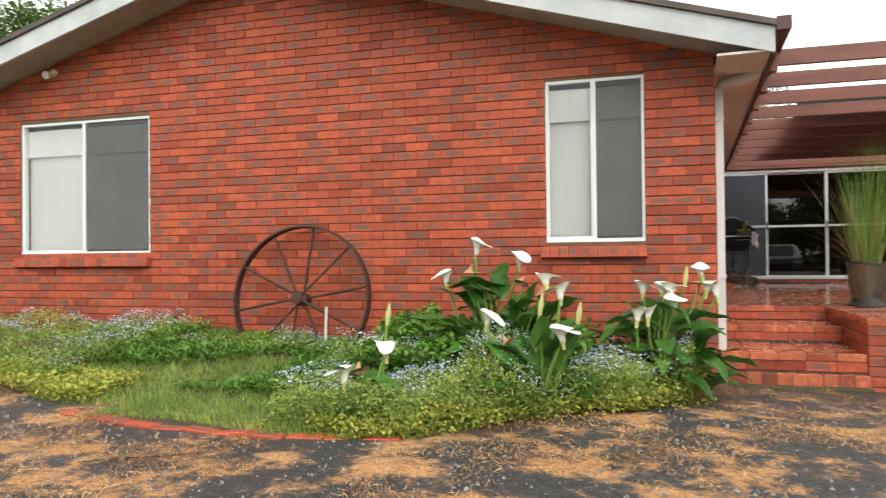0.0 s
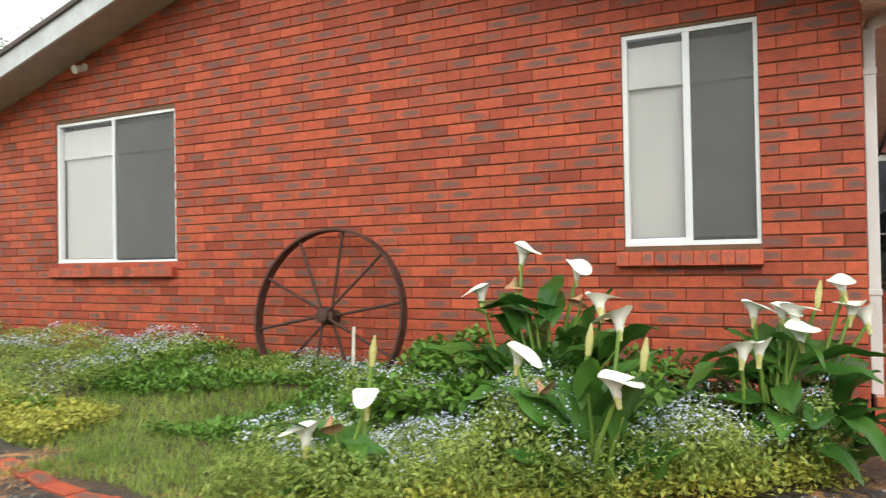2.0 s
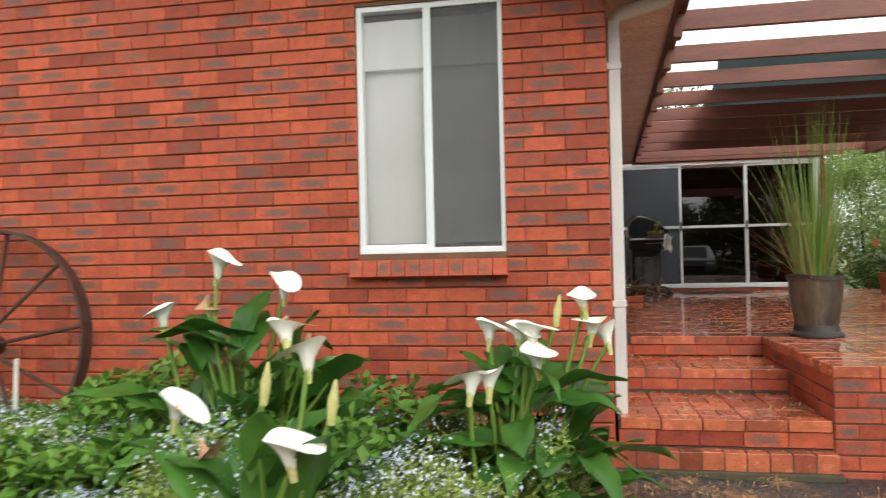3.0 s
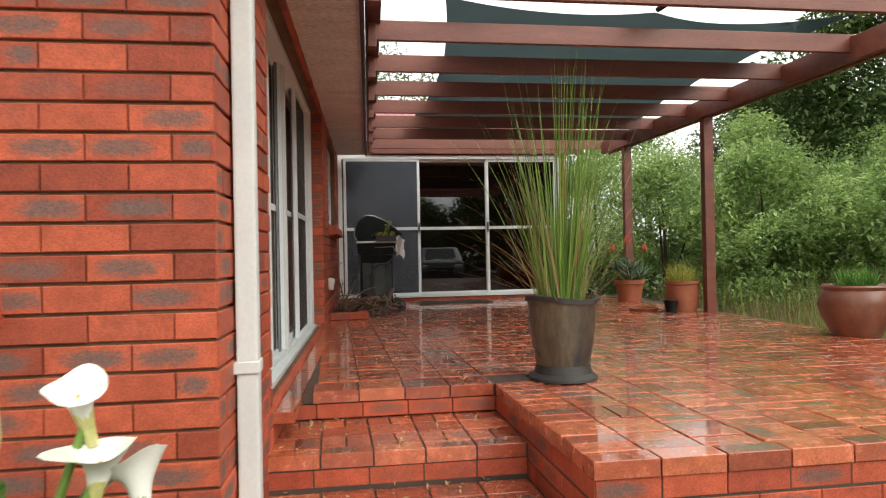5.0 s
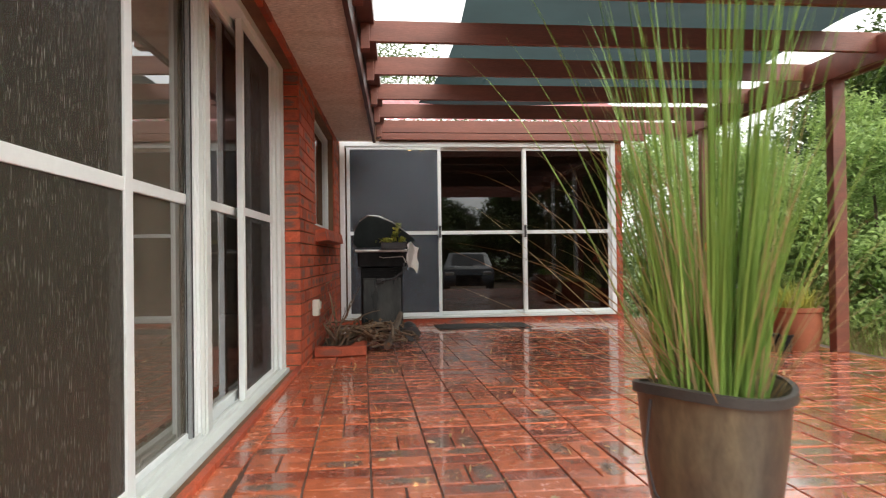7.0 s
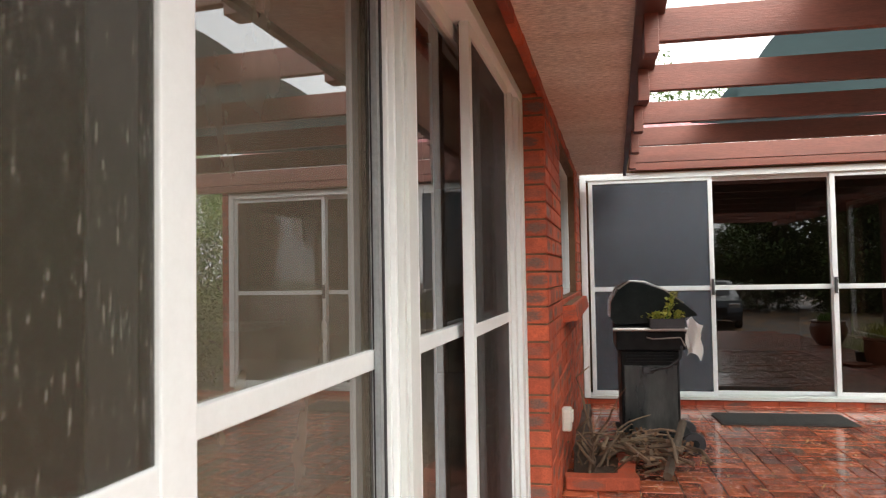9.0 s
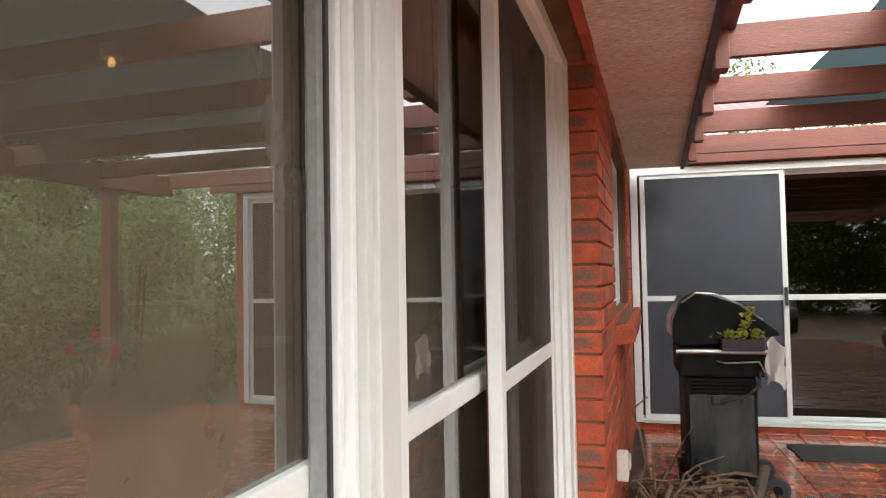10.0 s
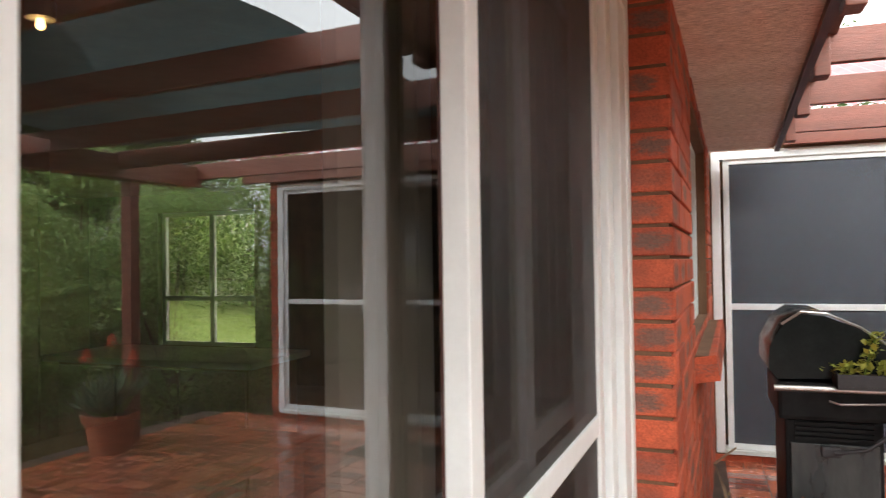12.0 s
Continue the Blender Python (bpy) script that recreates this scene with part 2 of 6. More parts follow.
PLASTER = surface("interior_plaster", (0.48, 0.28, 0.14), (0.36, 0.20, 0.10), 2, 60, (0.8, 0.95), 0.1)
INTERIOR_WOOD = surface("interior_wood", (0.34, 0.15, 0.06), (0.22, 0.10, 0.045), 4, 50, (0.3, 0.5), 0.1, stretch=(1, 1, 0.3))

# ---- mesh helpers ----
def box(bm, x0, x1, y0, y1, z0, z1, bevel=0.0):
    """A box between two corners, with softened edges if wanted."""
    r = bmesh.ops.create_cube(bm, size=1.0, matrix=Matrix.LocRotScale(((x0 + x1) / 2, (y0 + y1) / 2, (z0 + z1) / 2), None, (x1 - x0, y1 - y0, z1 - z0)))
    if bevel:
        edges = {e for v in r["verts"] for e in v.link_edges}
        bmesh.ops.bevel(bm, geom=list(edges), offset=bevel, segments=2, affect="EDGES", profile=0.6)
    return bm


def boxes(*rows, bevel=0.0):
    bm = bmesh.new()
    for r in rows:
        box(bm, *r, bevel=bevel)
    return bm


def tube(points, radius, sides=8, taper=None, caps=True):
    """A round bar along points; taper gives a factor for each point."""
    bm = bmesh.new()
    pts = [Vector(p) for p in points]
    rings = []
    for i, p in enumerate(pts):
        d = (pts[min(i + 1, len(pts) - 1)] - pts[max(i - 1, 0)]).normalized()
        side = d.cross(Vector((0, 0, 1)))
        if side.length < 0.05:
            side = d.cross(Vector((1, 0, 0)))
        side.normalize()
        up = side.cross(d)
        r = radius * (taper[i] if taper else 1)
        rings.append([bm.verts.new(p + r * (side * math.cos(a) + up * math.sin(a))) for a in (2 * math.pi * k / sides for k in range(sides))])
    for a, b in zip(rings, rings[1:]):
        for k in range(sides):
            bm.faces.new((a[k], a[(k + 1) % sides], b[(k + 1) % sides], b[k]))
    if caps:
        bm.faces.new(rings[0][::-1])
        bm.faces.new(rings[-1])
    return bm


def lathe(profile, sides=32):
    """A body turned about z from (radius, height) pairs."""
    bm = bmesh.new()
    rings = []
    for r, z in profile:
        rings.append([bm.verts.new((r * math.cos(2 * math.pi * k / sides), r * math.sin(2 * math.pi * k / sides), z)) for k in range(sides)])
    for a, b in zip(rings, rings[1:]):
        for k in range(sides):
            bm.faces.new((a[k], a[(k + 1) % sides], b[(k + 1) % sides], b[k]))
    bm.faces.new(rings[0][::-1])
    bm.faces.new(rings[-1])
    return bm


def link(name, bm, material, smooth=False):
    me = bpy.data.meshes.new(name)
    bmesh.ops.recalc_face_normals(bm, faces=bm.faces)
    bm.to_mesh(me)
    bm.free()
    me.materials.append(material)
    if smooth:
        me.polygons.foreach_set("use_smooth", [True] * len(me.polygons))
        me.set_sharp_from_angle(angle=radians(38))
    return new(name, me)


def part(name, bm, material, parent, label="", smooth=False):
    ob = link(name, bm, material, smooth)
    ob.parent = parent
    return tagged(ob, label)


def thing(name, m, label, category, group="", kind=""):
    ob = new(name)
    ob.empty_display_size = 0.1
    ob.matrix_world = m
    return tagged(ob, label, category, group, kind)


def raw_mesh(name, verts, faces, material, uvs=None, smooth=False):
    me = bpy.data.meshes.new(name)
    me.from_pydata(verts, [], faces)
    if uvs is not None:
        me.uv_layers.new(name="uv").data.foreach_set("uv", np.asarray(uvs, dtype=np.float32).ravel())
    me.materials.append(material)
    if smooth:
        me.polygons.foreach_set("use_smooth", [True] * len(me.polygons))
    return me


def brick_geometry(length, height, depth, chamfer=0.0028):
    """One piece, front face towards -y, its origin in the middle of the front."""
    a, b, c = length / 2, height / 2, chamfer
    v = [(-a, depth, -b), (a, depth, -b), (a, depth, b), (-a, depth, b),
         (-a, c, -b), (a, c, -b), (a, c, b), (-a, c, b),
         (-a + c, 0, -b + c), (a - c, 0, -b + c), (a - c, 0, b - c), (-a + c, 0, b - c)]
    f = [(8, 9, 10, 11), (4, 5, 9, 8), (5, 6, 10, 9), (6, 7, 11, 10), (7, 4, 8, 11),
         (0, 1, 5, 4), (1, 2, 6, 5), (2, 3, 7, 6), (3, 0, 4, 7)]
    uv = [((v[i][0] + a) / length, (v[i][2] + b) / height) for q in f for i in q]
    return v, f, uv


def lay(parent, pieces, material, piece_name, near, depth=0.03, rest_name="far_bricks"):
    """Lay pieces (u, d, z, length, height, matrix) on a parent: those that near() picks are objects, the rest one mesh."""
    shapes, verts, faces, uvs, made = {}, [], [], [], 0
    for u, d, z, length, height, turn in pieces:
        key = (round(length, 3), round(height, 3))
        place = Matrix.Translation((u, d, z)) @ turn
        if made < 300 and near(u, d, z):
            if key not in shapes:
                shapes[key] = raw_mesh(piece_name, *brick_geometry(*key, depth)[:2], material, brick_geometry(*key, depth)[2])
            ob = new(piece_name, shapes[key])
            ob.parent, ob.matrix_basis = parent, place
            made += 1
        else:
            v, f, uv = brick_geometry(*key, depth)
            n = len(verts)
            verts += [tuple(place @ Vector(p)) for p in v]
            faces += [tuple(i + n for i in q) for q in f]
            uvs += uv
    if verts:
        ob = new(rest_name, raw_mesh(rest_name, verts, faces, material, uvs))
        ob.parent = parent
        tagged(ob, kind="stuff")


def running_bond(u0, u1, z0, z1, openings=(), length=0.24, course=0.0872, joint=0.010, d=-0.004, start=0.0):
    """Stretcher bond between u0..u1 and z0..z1, cut at openings (u0, u1, z0, z1)."""
    rng = random.Random(int(1000 * (u0 + 7 * z1)) + 5)
    out, k, z = [], 0, z0
    while z + 0.02 < z1:
        spans = [(u0, u1)]
        mid = z + course / 2
        for a, b, lo, hi in openings:
            if lo < mid < hi:
                spans = [s for l, r in spans for s in ((l, min(r, a)), (max(l, b), r)) if s[1] - s[0] > 0.01]
        for l, r in spans:
            p = start + (k % 2) * length / 2
            p += math.floor((l - p) / length) * length
            while p < r:
                a, b = max(p, l), min(p + length, r)
                if b - a > 0.03:
                    w = b - a - 0.0036
                    out.append(((a + b) / 2, d + rng.uniform(-0.0025, 0.0025), mid, w, course - joint, Matrix.Rotation(rng.uniform(-0.004, 0.004), 4, "Y")))
                p += length
        z += course
        k += 1
    return out


# ---- plan: patio level is z = 0, the gable wall lies on y = 0 with its corner at the origin ----
GROUND = -0.52
WALL_L, APEX_X, EAVE_Z, PITCH = -9.06, -4.53, 2.33, 0.288
GABLE = pose(0, 0, 0)
SIDE = pose(0, 0, 0, 0, 0, 87.2)
END_Y = 8.43
END = pose(0, END_Y, 0)
SOFFIT_Z = 2.175


def wall(name, m, u0, u1, z0, z1, openings, thickness=0.22, material=None):
    """A wall slab with openings right through it."""
    bm = bmesh.new()
    cuts = sorted({u0, u1, *[c for o in openings for c in o[:2] if u0 < c < u1]})
    for a, b in zip(cuts, cuts[1:]):
        holes = sorted((o[2], o[3]) for o in openings if o[0] <= a + 1e-6 and o[1] >= b - 1e-6)
        z = z0
        for lo, hi in holes:
            if lo > z:
                box(bm, a, b, 0.008, thickness, z, lo)
            z = max(z, hi)
        if z < z1:
            box(bm, a, b, 0.008, thickness, z, z1)
    ob = link(name, bm, material or MORTAR)
    ob.matrix_world = m
    return tagged(ob, kind="structure")


GABLE_HOLES = [(-7.71, -5.90, 0.625, 2.175), (-1.49, -0.594, 0.678, 2.194)]
SIDE_HOLES = [(1.12, 5.02, 0.0, 2.15), (6.0, 7.75, 1.08, 2.09)]
END_HOLES = [(0.425, 3.84, 0.05, 2.19)]
gable_wall = wall("wall_gable", GABLE, WALL_L, 0, -0.85, 2.3, GABLE_HOLES)
side_wall = wall("wall_side", SIDE, 0.22, 8.44, -0.85, 2.4, SIDE_HOLES)
end_wall = wall("wall_end", END, 0.395, 3.92, -0.85, 2.4, END_HOLES)
wing_wall = wall("wall_wing", pose(3.92, END_Y, 0, 0, 0, 90), 0.22, 5.0, -0.85, 2.4, [(0.5, 3.0, 0.4, 2.1)])
left_wall = wall("wall_left", pose(WALL_L, 12, 0, 0, 0, -90), 0, 11.78, -0.85, 2.3, [])
back_wall = wall("wall_back", pose(3.92, 13.4, 0, 0, 0, 180), 0.0, 4.32, -0.85, 2.4, [])
REAR = pose(-0.4, 10.62, 0, 0, 0, 180)
REAR_HOLES = [(4.36, 5.82, 0.42, 2.12), (7.0, 7.55, 1.08, 2.18)]
rear_wall = wall("wall_rear", REAR, 0.0, 8.66, -0.85, 2.4, REAR_HOLES)

# gable triangle above the eaves, behind the sloping soffit
tri = bmesh.new()
front = [tri.verts.new(p) for p in ((WALL_L, 0.008, 2.3), (0, 0.008, 2.3), (APEX_X, 0.008, EAVE_Z + PITCH * 4.53))]
rear = [tri.verts.new((v.co.x, 0.2, v.co.z)) for v in front]
tri.faces.new(front), tri.faces.new(rear[::-1])
for i in range(3):
    tri.faces.new((front[i], rear[i], rear[(i + 1) % 3], front[(i + 1) % 3]))
tagged(link("wall_gable_top", tri, MORTAR), kind="structure")


# ---- roof: two slopes, barge boards and sloping soffit over the gable ----
def slope_slab(name, sx, y0, y1, lo, hi, material, x_out):
    """A slab that follows one roof slope from the apex to x_out, between lo and hi above the wall's slope line."""
    bm = bmesh.new()
    def at(x, dz):
        return EAVE_Z + PITCH * (4.53 - abs(x - APEX_X)) + dz
    vs = [bm.verts.new((x, y, at(x, dz))) for y in (y0, y1) for x, dz in ((APEX_X, lo), (x_out, lo), (x_out, hi), (APEX_X, hi))]
    for q in ((0, 1, 2, 3), (7, 6, 5, 4), (0, 4, 5, 1), (1, 5, 6, 2), (2, 6, 7, 3), (3, 7, 4, 0)):
        bm.faces.new([vs[i] for i in q])
    return link(name, bm, material)


OVER = -0.50
for side, x_out in (("left", -9.50), ("right", 0.42)):
    tagged(slope_slab("roof_" + side, side, OVER - 0.03, 11.1, 0.16, 0.21, TILE_ROOF, x_out + (-0.06 if side == "left" else 0.06)), kind="structure")
    tagged(slope_slab("soffit_" + side, side, OVER + 0.035, 0.1, -0.012, 0.005, GABLE_SOFFIT, x_out), kind="structure")
    tagged(slope_slab("barge_board_" + side, side, OVER, OVER + 0.03, -0.05, 0.155, WHITE_PAINT, x_out), "weathered white painted timber barge board on the gable", "barge board", kind="structure")

# eaves soffit and fascia along the side wall
EAVE = pose(0, 0, 0, 0, 0, 87.2)
soffit = link("ceiling_soffit", boxes((-0.46, 0.0, -0.42, -0.01, SOFFIT_Z, SOFFIT_Z + 0.02), (0.0, 8.3, -0.42, 0.2, SOFFIT_Z, SOFFIT_Z + 0.02)), SOFFIT)
soffit.matrix_world = EAVE
tagged(soffit, kind="structure")
fascia = link("fascia", boxes((-0.46, 8.3, -0.45, -0.42, SOFFIT_Z - 0.03, SOFFIT_Z + 0.19)), FASCIA)
fascia.matrix_world = EAVE
tagged(fascia, "dark brown timber fascia along the eaves", "fascia", kind="structure")

# wing roof above the end wall
wing = bmesh.new()
for i in range(26):
    x = 0.75 + i * 0.14
    vs = [wing.verts.new(p) for p in ((x, END_Y - 0.15, 2.42), (x + 0.07, END_Y - 0.15, 2.445), (x + 0.14, END_Y - 0.15, 2.42), (x, 11.5, 3.5), (x + 0.07, 11.5, 3.525), (x + 0.14, 11.5, 3.5))]
    wing.faces.new((vs[0], vs[1], vs[4], vs[3])), wing.faces.new((vs[1], vs[2], vs[5], vs[4]))
tagged(link("roof_wing", wing, RED_ROOF), "red ribbed metal roof sheets over the wing", "roof", kind="structure")

# ---- patio slab, steps and footing ----
slab = bmesh.new()
outline = [(0.0, 1.60), (1.20, 1.60), (1.20, 0.12), (4.36, 0.12), (4.75, 8.3), (4.75, 8.43), (0.40, 8.43)]
low = [slab.verts.new((x, y, -0.8)) for x, y in outline]
top = [slab.verts.new((x, y, -0.008)) for x, y in outline]
slab.faces.new(low[::-1]), slab.faces.new(top)
for i in range(len(outline)):
    j = (i + 1) % len(outline)
    slab.faces.new((low[i], low[j], top[j], top[i]))
patio = tagged(link("floor_patio", slab, GROUT), kind="structure")
steps = link("steps", boxes((0.03, 1.195, 0.95, 1.62, -0.8, -0.158), (0.03, 1.195, 0.13, 0.95, -0.8, -0.318), (0.03, 1.195, 0.05, 0.13, -0.8, -0.49)), GROUT)
tagged(steps, "wet red brick steps up to the patio", "steps", kind="structure")


# ---- windows of the gable wall ----
def pane(parent, u0, u1, d, z0, z1, material, thick=0.005):
    """A sheet of glass whose outer face carries the shine; the rest is clear."""
    p = part("pane", boxes((u0, u1, d, d + thick, z0, z1)), material, parent)
    p.data.materials.append(CLEAR)
    for f in p.data.polygons:
        f.material_index = 0 if f.normal.y < -0.5 else 1
    p.visible_shadow = False
    return p


def sill_bricks(parent, u0, u1, z, out=0.075):
    """Sloping brick-on-edge sill; the pieces are parts."""
    n = max(1, round((u1 - u0) / 0.086))
    w = (u1 - u0) / n
    me = raw_mesh("sill_brick", *brick_geometry(w - 0.004, 0.10, 0.20)[:2], BRICK, brick_geometry(w - 0.004, 0.10, 0.20)[2])
    for i in range(n):
        ob = new("sill_brick", me)
        ob.parent = parent
        ob.matrix_basis = Matrix.Translation((u0 + (i + 0.5) * w, -out, z - 0.075)) @ Matrix.Rotation(radians(-9), 4, "X")
    part("sill_mortar", boxes((u0 + 0.004, u1 - 0.004, -out + 0.014, 0.06, z - 0.118, z - 0.03)), MORTAR, parent)


def gable_window(name, u0, u1, z0, z1, label):
    w = thing(name, GABLE, label, "window", kind="structure")
    mid = (u0 + u1) / 2 - 0.01
    f, y0, y1 = 0.034, 0.02, 0.085
    part("window_frame", boxes((u0, u1, y0, y1, z1 - f, z1), (u0, u1, y0 - 0.008, y1, z0, z0 + f), (u0, u0 + f, y0, y1, z0 + f, z1 - f),
                               (u1 - f * 0.8, u1, y0, y1, z0 + f, z1 - f), bevel=0.003), WHITE_METAL, w)
    part("meeting_stile", boxes((mid - 0.022, mid + 0.022, y0 + 0.004, y1 - 0.02, z0 + f, z1 - f), (mid - 0.004, mid + 0.026, y0 - 0.004, y0 + 0.006, z0 + f, z1 - f), bevel=0.003), WHITE_METAL, w)
    part("bottom_track", boxes((u0 + f, mid - 0.022, y0 + 0.012, y1 - 0.02, z0 + f, z0 + f + 0.022), bevel=0.002), WHITE_METAL, w)
    for a, b, d in ((u0 + f, mid - 0.022, 0.055), (mid + 0.022, u1 - f * 0.8, 0.062)):
        pane(w, a, b, d, z0 + f, z1 - f, GLASS)
    part("fly_screen", boxes((mid + 0.022, u1 - f * 0.8, 0.034, 0.036, z0 + f, z1 - f)), WINDOW_SCREEN, w, "grey mesh fly screen over one half")
    # cloth blind close behind the glass, a deeper fold at the top
    bm = bmesh.new()
    fold = z1 - 0.25 * (z1 - z0)
    n = 30
    cols = []
    for i in range(n + 1):
        u = u0 + 0.02 + (u1 - u0 - 0.04) * i / n
        wob = 0.005 * math.sin(i * 1.3) + 0.003 * math.sin(i * 0.6)
        cols.append([bm.verts.new((u, y, z)) for y, z in ((0.088 + wob, z1 - 0.075), (0.084 + wob, fold + 0.03), (0.078, fold), (0.120, fold - 0.003), (0.122 + wob * 0.4, fold - 0.05), (0.122 + wob * 0.5, z0 + 0.062))])
    for a, b in zip(cols, cols[1:]):
        for k in range(5):
            bm.faces.new((a[k], b[k], b[k + 1], a[k + 1]))
    part("blind", bm, BLIND, w, "pale grey cloth blind drawn down", True)
    sill = part("window_sill", boxes((u0 - 0.02, u1 + 0.02, 0.0, 0.06, z0 - 0.05, z0 - 0.006)), MORTAR, w)
    sill_bricks(w, u0 - 0.045, u1 + 0.012, z0 - 0.012)
    return w


gable_window("window_1", -7.71, -5.90, 0.625, 2.175, "white aluminium sliding window with drawn blind and brick sill")
gable_window("window_2", -1.49, -0.594, 0.678, 2.194, "tall white aluminium sliding window with drawn blind")


# ---- glazed sliding doors ----
def sash(parent, name, u0, u1, z0, z1, d, rail, width=0.05, glass=None, screen=None, material=None, label="", glass_d=0.015):
    """One leaf: four members and a mid rail round two panes."""
    t = 0.034
    m = material or WHITE_METAL
    p = part(name, boxes((u0, u0 + width, d, d + t, z0, z1), (u1 - width, u1, d, d + t, z0, z1),
                         (u0 + width, u1 - width, d, d + t, z0, z0 + width), (u0 + width, u1 - width, d, d + t, z1 - width, z1),
                         (u0 + width, u1 - width, d + 0.002, d + t - 0.002, rail - 0.022, rail + 0.022), bevel=0.003), m, parent, label)
    for lo, hi in ((z0 + width, rail - 0.022), (rail + 0.022, z1 - width)):
        if glass:
            pane(p, u0 + width, u1 - width, d + glass_d, lo, hi, glass)
        if screen:
            part("mesh", boxes((u0 + width, u1 - width, d + 0.008, d + 0.009, lo, hi)), screen, p)
    return p


def outer_frame(parent, u0, u1, z0, z1, d0, d1, w=0.05):
    part("door_frame", boxes((u0, u0 + w, d0, d1, z0, z1), (u1 - w, u1, d0, d1, z0, z1), (u0 + w, u1 - w, d0, d1, z1 - w, z1), bevel=0.004), WHITE_METAL, parent)
    part("track", boxes((u0 + w, u1 - w, d0 - 0.03, d1, z0, z0 + 0.028), (u0 + w, u1 - w, d0 + 0.02, d0 + 0.026, z0 + 0.028, z0 + 0.045),
                        (u0 + w, u1 - w, d0 + 0.06, d0 + 0.066, z0 + 0.028, z0 + 0.045), bevel=0.002), CREAM_METAL, parent)


RAIL = 1.055
side_door = thing("door_1", SIDE, "white aluminium sliding patio doors with dark fly screens", "door", kind="structure")
outer_frame(side_door, 1.12, 5.02, 0.0, 2.15, 0.105, 0.24)
sash(side_door, "fixed_sash", 1.17, 2.12, 0.03, 2.10, 0.195, RAIL, 0.075, None, None, GREY_FRAME)
sash(side_door, "sliding_leaf", 1.17, 2.188, 0.03, 2.10, 0.130, 1.030, 0.065, STREAKED_GLASS, MARKED_SCREEN)
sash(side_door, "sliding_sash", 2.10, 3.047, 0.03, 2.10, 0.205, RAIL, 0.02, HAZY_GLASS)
part("seal_strip", boxes((3.000, 3.018, 0.190, 0.204, 0.03, 2.10)), GREY_FRAME, side_door)
part("inner_stile", boxes((2.03, 2.10, 0.1405, 0.1435, 0.09, 2.04)), CREAM_METAL, side_door, "pale stile seen behind the fly screen")
part("inner_seal", boxes((2.101, 2.118, 0.1395, 0.1435, 0.09, 2.04)), GASKET, side_door)
part("seal", boxes((3.020, 3.028, 0.186, 0.215, 0.03, 2.10)), GASKET, side_door)
part("stile", boxes((3.029, 3.044, 0.176, 0.24, 0.03, 2.10), (3.046, 3.061, 0.164, 0.24, 0.03, 2.10), bevel=0.003), WHITE_METAL, side_door)
part("post", boxes((3.063, 3.085, 0.150, 0.24, 0.03, 2.10), (3.0855, 3.158, 0.142, 0.24, 0.03, 2.10), bevel=0.003), CREAM_METAL, side_door)
part("stile", boxes((3.160, 3.206, 0.156, 0.24, 0.03, 2.10), (3.208, 3.256, 0.166, 0.24, 0.03, 2.10), bevel=0.003), WHITE_METAL, side_door)
sash(side_door, "inner_sash", 3.185, 4.27, 0.03, 2.10, 0.185, RAIL, 0.055, DOOR_GLASS)
sash(side_door, "closing_sash", 4.25, 4.97, 0.03, 2.10, 0.224, RAIL, 0.05, DOOR_GLASS)
sash(side_door, "screen_door", 3.785, 4.665, 0.03, 2.10, 0.130, RAIL, 0.045, None, SCREEN, label="fly screen door leaf")
# added strip: its image in the inner pane stands in for a dark stile
part("added_back_strip", boxes((3.787, 3.829, 0.1645, 0.168, 0.04, 2.09)), FASCIA, side_door, "thin dark brown strip added on the back of the screen stile")
part("closing_stile", boxes((4.667, 4.76, 0.145, 0.20, 0.03, 2.10), (4.775, 4.85, 0.128, 0.20, 0.03, 2.10), (4.865, 4.97, 0.110, 0.20, 0.03, 2.10), bevel=0.004), WHITE_METAL, side_door)

end_door = thing("door_2", END, "white aluminium sliding doors with grey fly screen leaf", "door", kind="structure")
outer_frame(end_door, 0.425, 3.84, 0.05, 2.19, 0.0, 0.12, 0.06)
sash(end_door, "screen_door", 0.505, 1.645, 0.08, 2.135, 0.012, 1.085, 0.04, END_GLASS, GREY_SCREEN, label="grey fly screen leaf")
sash(end_door, "middle_sash", 1.605, 2.705, 0.08, 2.135, 0.060, 1.085, 0.045, END_GLASS)
sash(end_door, "end_sash", 2.665, 3.79, 0.08, 2.135, 0.025, 1.085, 0.045, END_GLASS)
for u, d in ((1.625, 0.004), (2.685, 0.017)):
    part("door_handle", boxes((u - 0.012, u + 0.012, d - 0.022, d + 0.004, 1.02, 1.17), bevel=0.004), GASKET, end_door)

side_window = thing("window_3", SIDE, "white framed window with brick sill in the side wall", "window", kind="structure")
part("window_frame", boxes((6.00, 6.04, 0.06, 0.12, 1.08, 2.09), (7.71, 7.75, 0.06, 0.12, 1.08, 2.09), (6.04, 7.71, 0.06, 0.12, 1.08, 1.12), (6.04, 7.71, 0.06, 0.12, 2.05, 2.09), bevel=0.003), WHITE_METAL, side_window)
pane(side_window, 6.04, 7.71, 0.09, 1.12, 2.05, DOOR_GLASS)
sill_bricks(side_window, 5.97, 7.78, 1.075, 0.09)

